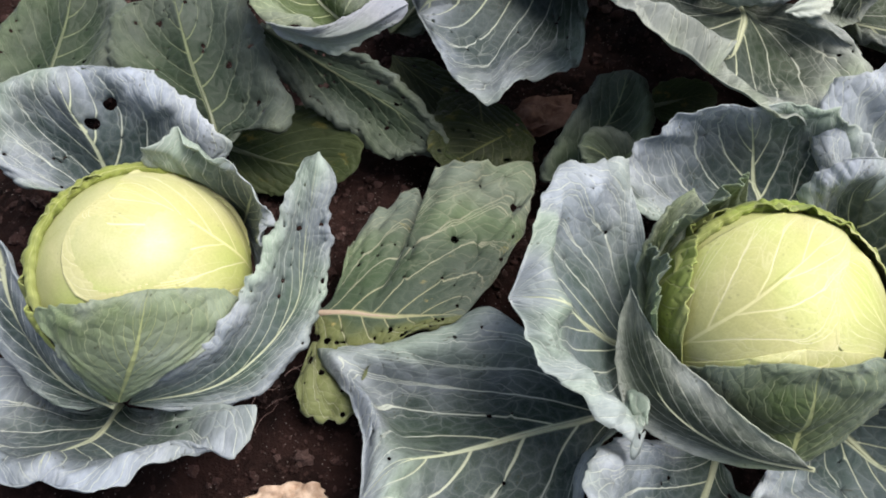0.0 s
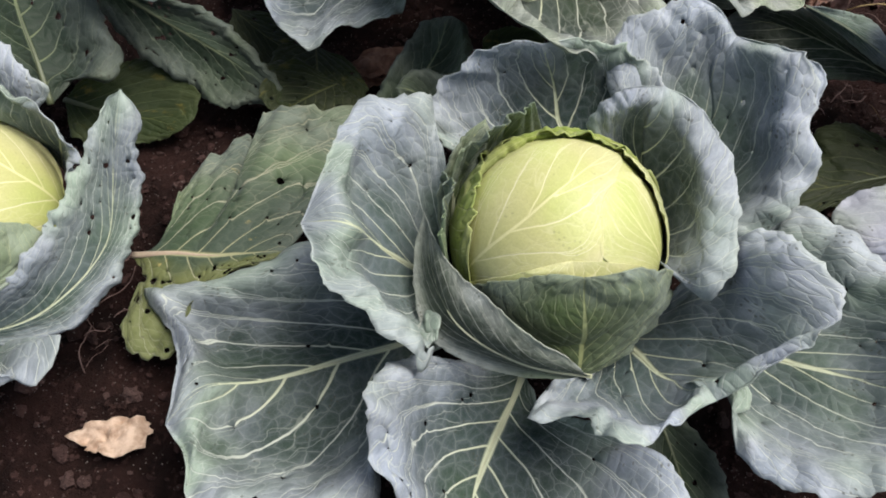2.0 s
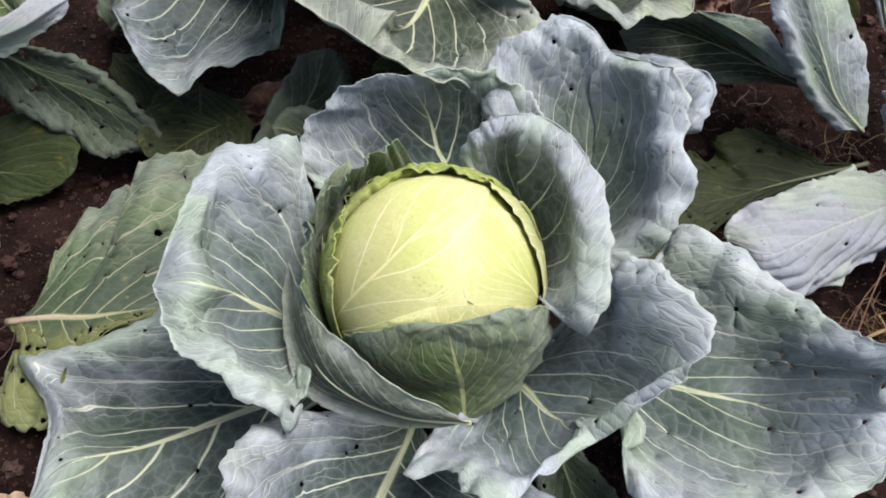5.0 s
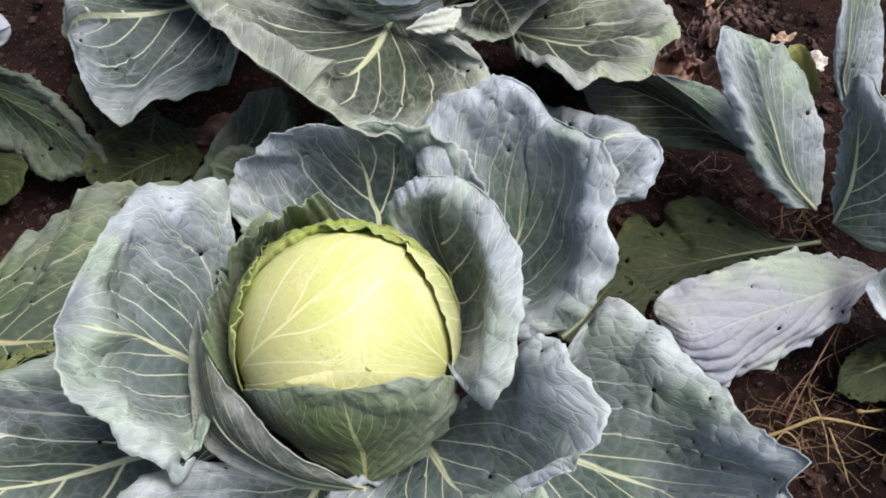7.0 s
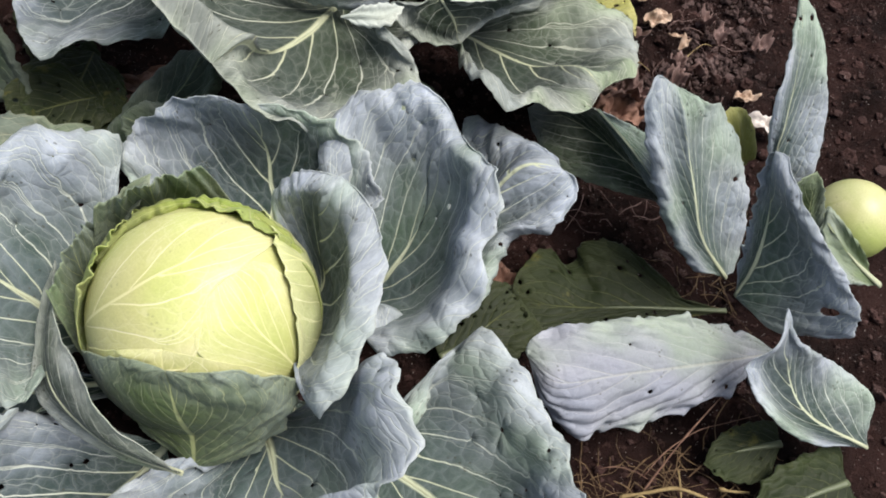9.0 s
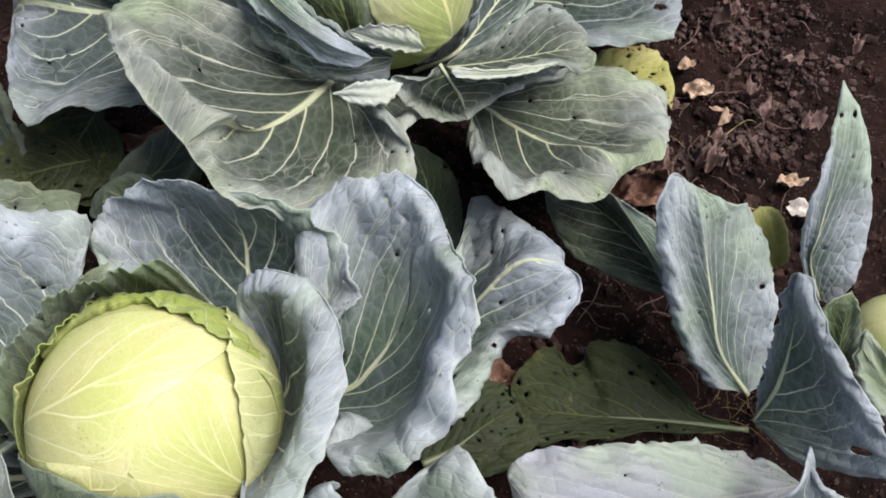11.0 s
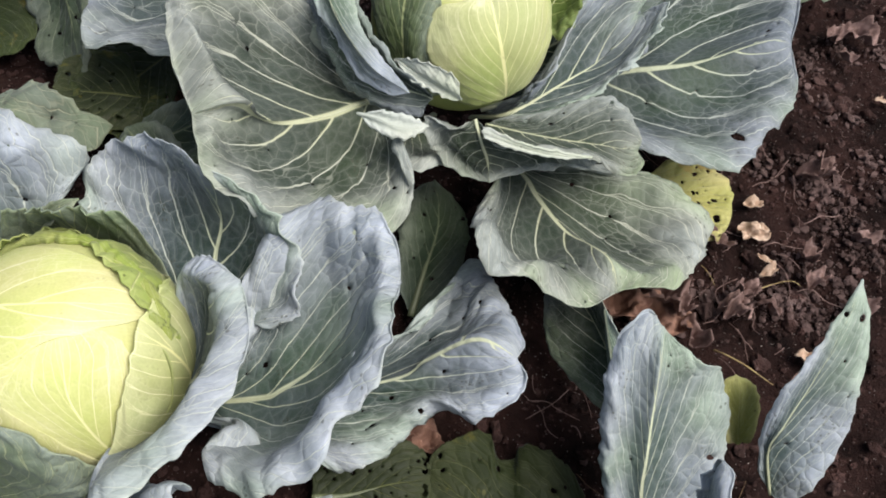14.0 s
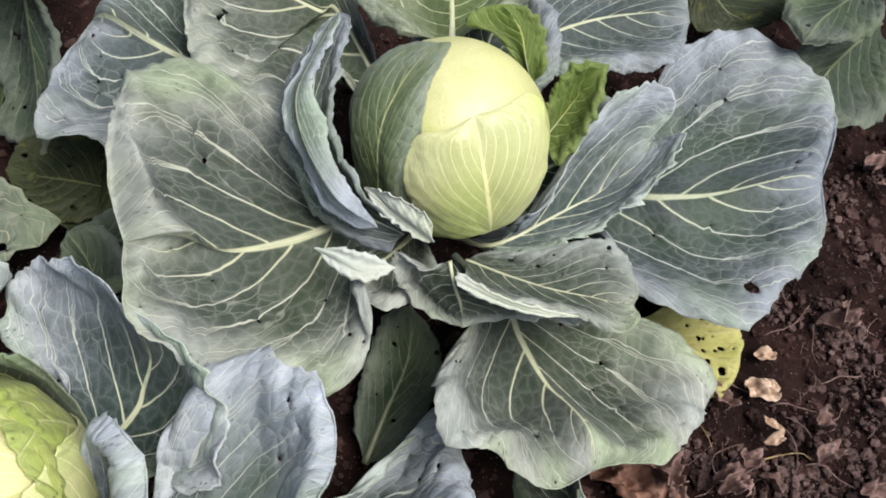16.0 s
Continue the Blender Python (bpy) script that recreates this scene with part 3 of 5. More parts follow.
leaf(plant_b, 'pale',
     [(-175.2, 5.0, 7), (-175.2, 14.7, 14), (-179.0, 18.3, 16.5), (-179.6, 21.4, 20.5), (-175.8, 23.9, 25), (-179.1, 27.5, 25)],
     [(168.6, 13.0, 16), (143.8, 15.4, 18), (130.5, 19.2, 20), (126.4, 21.8, 22), (139.0, 23.5, 25), (145.1, 25.5, 25.5), (155.5, 25.4, 26), (169.6, 25.6, 26.5)],
     [(-159.5, 15.8, 15), (-143.3, 18.8, 17), (-138.0, 21.3, 18), (-145.2, 23.0, 23), (-155.7, 24.2, 24), (-162.1, 26.2, 25), (-170.0, 26.7, 26)], holes=8, big=[(0.40, 0.88, 0.0042), (0.43, 0.90, 0.0036), (0.46, 0.88, 0.0044)], crest=0.22)
leaf(plant_b, 'blue',
     [(-158.6, 5.0, 4), (-158.6, 18.4, 7.5), (-161.6, 24.4, 7), (-162.7, 29.1, 6.5), (-162.3, 36.5, 7), (-160.6, 41.9, 10), (-159.0, 46.2, 13)],
     [(-164.3, 19.0, 9), (178.1, 23.4, 10), (168.4, 29.4, 10), (173.2, 34.6, 9), (175.6, 42.3, 7), (176.2, 49.4, 5), (-174.5, 44.8, 7), (-165.7, 44.5, 11)],
     [(-149.6, 23.1, 8), (-138.3, 28.4, 10), (-129.4, 34.4, 12), (-133.3, 40.7, 13), (-140.0, 44.7, 14), (-147.4, 47.0, 15), (-152.1, 45.5, 15)], holes=12, crest=0.32)
leaf(plant_b, 'blue',
     [(-110.1, 11.0, 4.5), (-111.9, 14.9, 5), (-114.6, 22.2, 7), (-114.8, 30.2, 8), (-112.4, 36.2, 8)],
     [(-137.4, 15.0, 8), (-145.1, 20.0, 14), (-144.0, 25.3, 19), (-139.0, 28.9, 22), (-132.5, 31.7, 20), (-125.8, 33.7, 18), (-120.2, 36.3, 14)],
     [(-96.8, 16.5, 5), (-76.5, 19.7, 7), (-68.4, 25.1, 9), (-69.1, 30.1, 9), (-76.8, 34.2, 8), (-93.2, 35.5, 8)], holes=14, ba=-0.2)
leaf(plant_b, 'pale',
     [(-51.4, 5.0, 4), (-51.4, 12.5, 9), (-55.9, 17.8, 11.5), (-55.6, 21.4, 14.5), (-58.3, 24.2, 19)],
     [(-29.4, 14.4, 11), (-15.0, 17.9, 18), (-13.1, 19.9, 24), (-23.4, 22.8, 29), (-30.3, 26.3, 29), (-37.5, 28.3, 28.5), (-45.9, 26.1, 25), (-52.2, 25.2, 22)],
     [(-73.2, 13.4, 9.5), (-99.5, 16.6, 13), (-105.9, 21.1, 16.5), (-94.9, 21.7, 20), (-88.1, 26.2, 26), (-78.4, 25.4, 24), (-66.3, 24.0, 21)], holes=12, ba=-0.2, crest=0.18)
leaf(plant_b, 'pale',
     [(-28.1, 5.0, 4), (-28.1, 25.4, 9), (-28.9, 30.7, 11), (-28.9, 36.8, 13), (-28.4, 41.9, 18), (-29.2, 46.7, 22)],
     [(-17.8, 23.3, 10), (-3.5, 24.6, 12), (5.8, 27.7, 14), (5.7, 29.7, 16), (-1.2, 32.7, 17), (-12.0, 37.8, 18), (-22.5, 41.6, 24), (-25.8, 44.6, 28), (-28.8, 43.8, 26)],
     [(-39.1, 25.8, 10), (-51.8, 26.6, 12), (-57.0, 30.3, 13), (-54.9, 35.9, 15), (-46.1, 42.2, 17), (-37.4, 46.4, 20)], holes=18, crest=0.2)
leaf(plant_b, 'pale',
     [(25.4, 5.0, 6), (25.4, 17.9, 13), (27.3, 20.9, 15), (34.1, 25.8, 17.5), (39.0, 29.1, 20), (42.6, 32.5, 25)],
     [(43.4, 17.6, 16), (60.1, 19.4, 19), (67.6, 22.7, 22), (65.8, 28.0, 24), (59.5, 30.1, 26), (53.5, 32.2, 27.7), (47.7, 32.7, 27)],
     [(12.7, 20.3, 15), (-3.1, 18.2, 16), (-4.2, 22.3, 19), (-0.9, 25.9, 22), (5.7, 27.9, 25), (14.1, 28.6, 27), (24.5, 31.4, 30), (31.2, 31.0, 29)], holes=8, ba=-0.18, bb=-0.2, crest=0.22)
leaf(plant_b, 'blue',
     [(76.0, 5.0, 7), (76.0, 15.6, 14), (80.2, 18.5, 16), (83.3, 20.7, 20), (89.6, 20.5, 27)],
     [(103.2, 14.6, 15), (127.4, 16.4, 17), (127.6, 21.2, 19), (120.1, 22.6, 22), (110.1, 22.2, 25), (99.8, 21.5, 27)],
     [(52.9, 17.6, 15), (43.0, 19.5, 18), (45.8, 22.5, 21), (55.8, 23.6, 23), (63.8, 23.2, 25), (73.0, 22.2, 26), (79.8, 21.2, 27)], holes=6, crest=0.03, ba=-0.1, bb=-0.1, ruf=1.1, puff=0.9, jag=1.4)
leaf(plant_b, 'blue',
     [(23.1, 5.0, 10), (23.1, 12.2, 17), (37.5, 13.7, 20), (43.4, 15.8, 24), (44.7, 17.5, 28)],
     [(55.3, 11.6, 18), (67.8, 13.4, 22), (61.3, 14.7, 26), (52.3, 15.8, 28)],
     [(-17.6, 12.3, 17), (-37.5, 17.1, 21), (-29.8, 18.1, 24), (-13.9, 18.0, 25), (4.4, 18.2, 26), (24.3, 18.6, 27), (36.1, 18.1, 28)], crest=0.2, bb=-0.1, ruf=0.5, jag=0.7)
leaf(plant_b, 'dull',
     [(-84.5, 16.0, 16), (-112.2, 15.4, 17), (-139.6, 15.8, 18.5), (-164.4, 15.1, 20), (172.8, 14.9, 22)],
     [(-97.8, 15.1, 20), (-114.7, 14.3, 22), (-135.2, 12.7, 22), (-152.5, 13.2, 22), (-169.4, 13.8, 22)],
     [(-100.3, 15.8, 15), (-122.2, 16.2, 14), (-144.0, 17.9, 15), (-160.1, 17.4, 16), (-175.6, 16.1, 19)], bb=0.15, ruf=0.5, jag=0.5, puff=0.5, crest=0.08, thin=0.0022)
leaf(plant_b, 'green',
     [(180.0, 10.9, 15), (158.8, 12.1, 19), (140.8, 13.3, 22), (121.9, 13.6, 25)],
     [(171.3, 12.9, 17), (154.7, 14.1, 19), (141.7, 14.3, 22), (130.4, 14.1, 24)],
     [(170.0, 10.0, 17), (151.3, 10.6, 20), (138.4, 11.3, 23), (127.2, 11.3, 25)], ruf=1.6)
leaf(plant_b, 'blue',
     [(35.0, 5.0, 4), (35.0, 30.4, 9), (37.4, 36.2, 11), (37.7, 41.6, 14), (35.0, 45.0, 16)],
     [(45.1, 34.7, 9), (51.0, 40.2, 9), (56.1, 46.0, 8), (44.5, 46.2, 12), (39.6, 46.4, 14), (37.3, 46.1, 15)],
     [(16.4, 28.3, 8), (22.7, 32.5, 8), (29.7, 37.1, 10), (27.2, 41.0, 13), (29.1, 44.4, 15), (32.2, 45.9, 16)], holes=10, thin=0.003)
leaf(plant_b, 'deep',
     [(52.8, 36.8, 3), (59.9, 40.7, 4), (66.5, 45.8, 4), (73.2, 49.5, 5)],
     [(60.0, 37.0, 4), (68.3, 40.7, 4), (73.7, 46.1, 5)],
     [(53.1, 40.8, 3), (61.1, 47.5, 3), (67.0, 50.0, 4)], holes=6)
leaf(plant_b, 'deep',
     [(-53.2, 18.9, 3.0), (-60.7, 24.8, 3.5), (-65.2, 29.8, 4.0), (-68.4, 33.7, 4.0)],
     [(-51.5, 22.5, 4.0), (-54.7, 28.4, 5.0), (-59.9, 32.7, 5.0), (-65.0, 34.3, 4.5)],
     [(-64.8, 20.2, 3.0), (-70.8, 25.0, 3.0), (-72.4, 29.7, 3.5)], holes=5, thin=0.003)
leaf(plant_a, 'pale',
     [(-96.4, 13.3, 14), (-52.3, 14.5, 15), (-16.3, 16.7, 17), (7.2, 17.9, 22), (22.2, 21.6, 28.5)],
     [(-79.7, 12.0, 18), (-47.4, 12.7, 21), (-14.9, 13.1, 23), (6.9, 15.0, 24), (15.7, 17.3, 26), (23.7, 19.7, 27)],
     [(-72.4, 14.2, 13), (-42.9, 16.8, 13), (-18.5, 18.9, 16), (5.3, 19.9, 19), (11.0, 20.6, 23), (17.5, 22.4, 26)], bb=0.12, ruf=0.5, jag=1.7, holes=9, stalk=False)
leaf(plant_a, 'blue',
     [(117.6, 5.0, 7), (117.6, 17.4, 14), (116.4, 20.7, 18), (117.3, 25.1, 21), (115.6, 30.1, 23)],
     [(132.7, 19.2, 15), (141.9, 22.3, 17), (139.7, 29.8, 19), (132.4, 32.1, 22), (122.8, 31.4, 23)],
     [(94.3, 16.2, 16), (69.7, 16.2, 18), (64.0, 17.5, 21), (79.6, 20.6, 23), (94.5, 24.6, 24), (106.9, 28.0, 23)], holes=6, crest=0.2, big=[(0.72, 0.12, 0.008), (0.74, 0.4, 0.008)])
leaf(plant_a, 'blue',
     [(-101.7, 13.7, 14), (-129.9, 13.6, 15), (-165.1, 14.7, 17), (164.8, 17.9, 20)],
     [(-108.3, 13.1, 18), (-140.4, 11.7, 20), (-172.0, 12.9, 21), (172.6, 14.5, 22)],
     [(-123.6, 15.0, 12), (-148.6, 16.7, 13), (-172.1, 18.7, 15), (171.2, 20.0, 18)], bb=0.15)
leaf(plant_a, 'blue',
     [(-119.1, 11.5, 6), (-112.9, 16.0, 9), (-112.6, 19.3, 13), (-108.1, 23.4, 18)],
     [(-91.5, 12.3, 8), (-61.8, 16.0, 13), (-50.9, 21.2, 18), (-61.5, 23.5, 18), (-70.5, 20.8, 17), (-84.7, 22.1, 18), (-95.0, 24.1, 19)],
     [(-135.0, 15.8, 7), (-166.1, 20.6, 8), (-156.9, 25.0, 10), (-133.2, 24.8, 15), (-114.7, 24.9, 18)], holes=8, ba=-0.2)
leaf(plant_a, 'yellow',
     [(3.4, 15.2, 6), (0.3, 21.1, 7), (-2.2, 26.7, 7.5), (-2.1, 34.9, 8)],
     [(7.3, 20.9, 5.5), (28.7, 23.6, 5), (33.2, 33.6, 6), (26.7, 33.6, 6), (30.5, 37.3, 10), (27.3, 40.0, 11.5), (25.3, 45.0, 10), (21.1, 47.8, 9), (9.5, 41.3, 8)],
     [(-5.5, 16.8, 5), (-28.3, 16.5, 4), (-34.4, 20.6, 3.5), (-26.8, 24.4, 4), (-16.5, 24.2, 6), (-6.3, 28.2, 7), (-4.0, 33.6, 8)], holes=34, jag=1.9, ruf=1.4, big=[(0.15, 0.5, 0.005), (0.3, 0.6, 0.004), (0.25, 0.35, 0.004), (0.2, 0.7, 0.0045), (0.62, -0.5, 0.005), (0.7, -0.8, 0.006), (0.4, -0.75, 0.005)])
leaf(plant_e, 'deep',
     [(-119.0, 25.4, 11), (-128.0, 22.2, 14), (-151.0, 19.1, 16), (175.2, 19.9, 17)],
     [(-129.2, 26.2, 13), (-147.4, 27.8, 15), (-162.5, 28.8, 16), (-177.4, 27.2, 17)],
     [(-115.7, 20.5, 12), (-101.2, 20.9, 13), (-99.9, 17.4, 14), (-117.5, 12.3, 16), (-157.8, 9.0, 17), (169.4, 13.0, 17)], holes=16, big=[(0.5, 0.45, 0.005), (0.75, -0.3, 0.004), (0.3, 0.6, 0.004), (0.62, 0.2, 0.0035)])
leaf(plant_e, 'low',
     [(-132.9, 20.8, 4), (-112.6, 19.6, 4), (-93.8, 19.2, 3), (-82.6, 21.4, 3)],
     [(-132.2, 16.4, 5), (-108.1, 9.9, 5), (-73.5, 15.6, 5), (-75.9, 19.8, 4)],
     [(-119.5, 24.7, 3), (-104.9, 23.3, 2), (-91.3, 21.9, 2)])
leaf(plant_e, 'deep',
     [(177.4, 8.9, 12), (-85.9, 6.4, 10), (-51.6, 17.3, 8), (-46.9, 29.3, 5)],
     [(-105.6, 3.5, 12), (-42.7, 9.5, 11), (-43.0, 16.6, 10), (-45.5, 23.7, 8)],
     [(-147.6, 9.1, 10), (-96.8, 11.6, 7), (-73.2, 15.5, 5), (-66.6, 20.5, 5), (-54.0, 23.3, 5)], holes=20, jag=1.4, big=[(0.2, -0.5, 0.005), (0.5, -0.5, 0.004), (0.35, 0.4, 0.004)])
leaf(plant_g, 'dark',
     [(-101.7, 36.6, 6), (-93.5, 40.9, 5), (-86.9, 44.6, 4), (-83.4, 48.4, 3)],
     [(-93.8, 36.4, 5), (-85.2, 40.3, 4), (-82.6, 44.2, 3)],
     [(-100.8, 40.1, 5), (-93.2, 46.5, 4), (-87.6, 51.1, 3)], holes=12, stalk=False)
leaf(plant_g, 'white',
     [(-114.1, 52.4, 25.0), (-105.5, 54.8, 27.0), (-99.9, 53.7, 28.0), (-94.3, 50.3, 29.0)],
     [(-110.9, 53.2, 26.0), (-105.5, 54.4, 28.0), (-102.8, 53.1, 28.5), (-100.3, 51.4, 29.0), (-97.0, 48.3, 29.0)],
     [(-111.4, 53.3, 24.0), (-106.8, 53.8, 24.0), (-102.8, 54.5, 24.5), (-98.7, 52.5, 26.0), (-94.7, 51.2, 28.0)], ba=0.1, bb=0.25, crest=0.05, stalk=False, ruf=0.8)
leaf(plant_g, 'green',
     [(-103.9, 45.7, 20.0), (-111.6, 42.5, 20.0), (-118.5, 39.2, 21.0), (-124.9, 36.6, 23.0)],
     [(-100.0, 48.2, 27.0), (-100.6, 43.9, 27.0), (-108.1, 38.4, 26.0), (-117.9, 35.7, 25.0)],
     [(-108.1, 51.5, 24.0), (-113.9, 52.1, 25.0), (-119.5, 49.3, 25.0), (-123.8, 44.0, 25.0), (-126.4, 38.6, 24.0)], holes=6)
leaf(plant_g, 'deep',
     [(-103.8, 32.3, 6.0), (-99.4, 30.5, 8.0), (-95.2, 26.6, 9.0), (-91.4, 20.3, 10.0)],
     [(-108.0, 30.1, 8.0), (-109.5, 25.1, 9.0), (-103.5, 20.6, 10.0)],
     [(-96.3, 32.1, 6.0), (-90.8, 29.3, 7.0), (-85.3, 24.4, 9.0)], holes=4)
leaf(plant_e, 'deep',
     [(-167.6, 43.0, 6), (-176.4, 40.2, 8), (171.9, 39.3, 9), (159.3, 40.1, 10)],
     [(-173.6, 49.3, 7), (174.4, 49.6, 8), (165.2, 46.9, 9)],
     [(-164.6, 35.1, 8), (-174.6, 30.7, 9), (167.8, 30.0, 10)], holes=8)
leaf(plant_c, 'slate',
     [(178.3, 20.9, 15), (-166.7, 29.1, 17), (-164.4, 38.5, 18), (-164.5, 46.7, 18)],
     [(171.5, 25.0, 16), (174.9, 36.3, 18), (-179.7, 43.8, 18), (-173.4, 46.7, 18)],
     [(-148.8, 26.3, 16), (-139.3, 32.7, 16), (-142.8, 39.8, 17), (-143.0, 45.9, 17.5), (-150.5, 46.8, 17.5), (-158.1, 46.5, 18)], holes=12, crest=(0.32, 0.08))
leaf(plant_c, 'dull',
     [(-99.6, 5.0, 13), (-99.6, 16.7, 20), (-101.6, 21.8, 21), (-105.1, 27.3, 22), (-109.5, 31.0, 23), (-109.8, 36.5, 28)],
     [(-121.1, 17.0, 21), (-141.5, 21.5, 23), (-151.4, 28.1, 26), (-140.8, 32.9, 30), (-127.5, 34.7, 31), (-115.9, 35.9, 30)],
     [(-79.4, 21.8, 22), (-70.3, 26.4, 21), (-71.4, 30.9, 20), (-78.6, 33.4, 19), (-86.0, 35.4, 20), (-91.2, 37.6, 22.5), (-95.0, 38.7, 25), (-99.7, 39.8, 27), (-104.6, 38.2, 28)], holes=8, crest=(0.42, 0.2))
leaf(plant_c, 'dull',
     [(-18.7, 5.0, 4), (-18.7, 15.0, 7), (-23.9, 20.3, 8.5), (-26.0, 26.8, 9.5), (-26.6, 31.1, 11), (-28.9, 38.2, 14)],
     [(-6.6, 20.0, 9), (2.5, 26.5, 10), (8.0, 32.8, 8), (5.7, 39.5, 6), (-3.6, 40.5, 7), (-15.5, 40.7, 10), (-24.6, 38.4, 13)],
     [(-36.6, 16.4, 10), (-52.8, 24.7, 16), (-55.7, 31.1, 20), (-51.7, 34.4, 18), (-44.8, 34.5, 17), (-40.7, 37.3, 16), (-36.1, 38.9, 15)], holes=10, crest=0.22)
leaf(plant_c, 'spent',
     [(11.6, 29.2, 5), (11.1, 34.6, 4), (12.3, 39.1, 2.5), (13.2, 43.2, 1.5)],
     [(21.1, 33.2, 4), (22.4, 38.6, 3), (21.5, 42.4, 2)],
     [(1.9, 36.0, 4), (4.0, 39.6, 2), (8.6, 42.4, 1.5)], holes=12, big=[(0.62, -0.1, 0.004), (0.8, 0.3, 0.005), (0.72, -0.4, 0.004), (0.66, 0.15, 0.005)])
leaf(plant_c, 'slate',
     [(43.8, 5.0, 4), (43.8, 23.7, 9), (41.1, 28.9, 11), (41.3, 35.1, 11), (43.2, 43.3, 11), (43.8, 51.5, 12)],
     [(60.6, 29.9, 10), (70.8, 37.4, 12), (74.4, 42.2, 14), (72.8, 54.6, 13), (66.4, 59.8, 12), (57.9, 60.3, 12), (51.4, 56.9, 12)],
     [(24.7, 21.5, 11), (6.9, 26.9, 13), (9.0, 35.1, 13), (11.9, 39.8, 13), (23.2, 43.6, 12), (31.1, 48.5, 11), (37.5, 50.7, 11)], holes=8, crest=0.2, big=[(0.6, 0.8, 0.011)])
leaf(plant_c, 'dull',
     [(-43.8, 13.6, 18.0), (-27.4, 18.2, 19.5), (-17.6, 22.1, 20.0), (-4.0, 27.1, 18.0)],
     [(-31.8, 12.7, 17.0), (-14.0, 15.7, 18.0), (1.8, 19.1, 20.0), (3.5, 22.7, 20.5), (-1.3, 26.3, 19.5)],
     [(-48.3, 19.4, 22.0), (-40.3, 21.5, 22.8), (-30.0, 23.6, 22.5), (-21.7, 25.2, 21.5), (-11.0, 27.8, 17.0), (-4.4, 28.5, 17.0)], ba=-0.1, bb=-0.2, crest=0.1, holes=6, thin=0.0022)
leaf(plant_c, 'dull',
     [(-53.5, 16.7, 23.0), (-51.7, 18.7, 21.5), (-48.9, 19.9, 19.0), (-47.2, 20.7, 16.0)],
     [(-62.2, 18.0, 22.5), (-71.1, 17.0, 22.5), (-72.6, 17.7, 21.0), (-65.3, 18.9, 18.5), (-55.2, 20.0, 16.5)],
     [(-48.8, 19.3, 23.0), (-40.3, 21.4, 23.2), (-30.2, 23.5, 22.8), (-21.9, 25.2, 22.0), (-21.0, 25.4, 20.0), (-26.6, 23.0, 18.5), (-36.7, 20.9, 17.0)], ba=0.1, bb=0.1, crest=0.04, ruf=0.7, thin=0.0018)
leaf(plant_c, 'frillpale',
     [(-52.5, 18.9, 23.6), (-40.7, 21.6, 23.6), (-30.9, 23.8, 23.2), (-22.5, 25.3, 22.4)],
     [(-50.5, 18.5, 23.8), (-40.6, 21.3, 23.9), (-30.7, 23.5, 23.5)],
     [(-50.7, 19.9, 23.3), (-40.9, 22.0, 23.2), (-30.8, 24.0, 22.9)], jag=0.6, stalk=False, puff=0.3, ruf=0.5)
leaf(plant_c, 'pale',
     [(178.0, 17.2, 29.0), (-157.5, 15.7, 30.0), (-134.8, 16.8, 30.5), (-120.4, 17.4, 30.0), (-106.4, 17.7, 29.0), (-93.5, 17.9, 27.5), (-80.9, 16.5, 25.0)],
     [(-172.5, 17.6, 28.5), (-153.0, 16.9, 29.0), (-137.0, 18.3, 28.5), (-126.6, 18.3, 28.0), (-114.4, 17.9, 27.0), (-100.7, 18.3, 25.5), (-89.0, 17.6, 24.5)],
     [(-176.7, 15.8, 29.5), (-148.3, 15.0, 30.0), (-133.7, 15.3, 30.0), (-124.7, 14.6, 29.5), (-106.3, 15.6, 28.5), (-89.6, 16.2, 27.0), (-82.6, 16.3, 25.5)], ba=0.12, bb=0.12, stalk=False, crest=0.02, jag=1.2, ruf=1.0, puff=1.2)
# inner wall below the rolled rim; slate colour stands in for its shadow
leaf(plant_c, 'slate',
     [(-72.0, 15.4, 24), (-96.5, 15.4, 24), (-123.8, 15.4, 26), (-152.3, 15.3, 28), (174.9, 18.0, 28)],
     [(-77.8, 15.7, 26), (-93.8, 14.7, 27), (-124.6, 13.6, 28), (-154.6, 13.0, 29), (178.8, 15.3, 29)],
     [(-76.9, 16.9, 22), (-100.7, 18.1, 22), (-123.5, 17.9, 23), (-145.3, 18.6, 25), (-158.7, 17.8, 27), (-174.5, 17.6, 28)], bb=0.15, stalk=False, jag=1.5, ruf=1.2)
leaf(plant_c, 'dull',
     [(158.0, 5.0, 11), (158.0, 25.5, 18), (165.0, 25.8, 20), (171.6, 29.7, 21), (179.1, 35.1, 22), (-176.9, 39.2, 22)],
     [(154.1, 31.4, 20), (161.4, 38.8, 22), (171.0, 41.4, 22)],
     [(-179.3, 19.7, 20), (-143.3, 18.7, 22), (-145.1, 23.1, 22), (-153.2, 27.8, 22), (-164.9, 33.4, 22)], holes=22)
leaf(plant_c, 'blue',
     [(-22.0, 5.0, 8), (-22.0, 11.1, 15), (20.3, 15.2, 15.5), (35.6, 20.3, 16), (48.1, 25.6, 18.5)],
     [(0.7, 12.7, 19), (30.4, 13.7, 20), (54.7, 18.7, 22), (59.8, 25.5, 23), (52.6, 28.1, 23)],
     [(-20.2, 13.6, 16), (1.9, 16.9, 17), (19.8, 21.3, 18.5), (32.2, 24.8, 21), (43.7, 27.9, 22)], crest=0.04, ruf=0.8, jag=1.6)
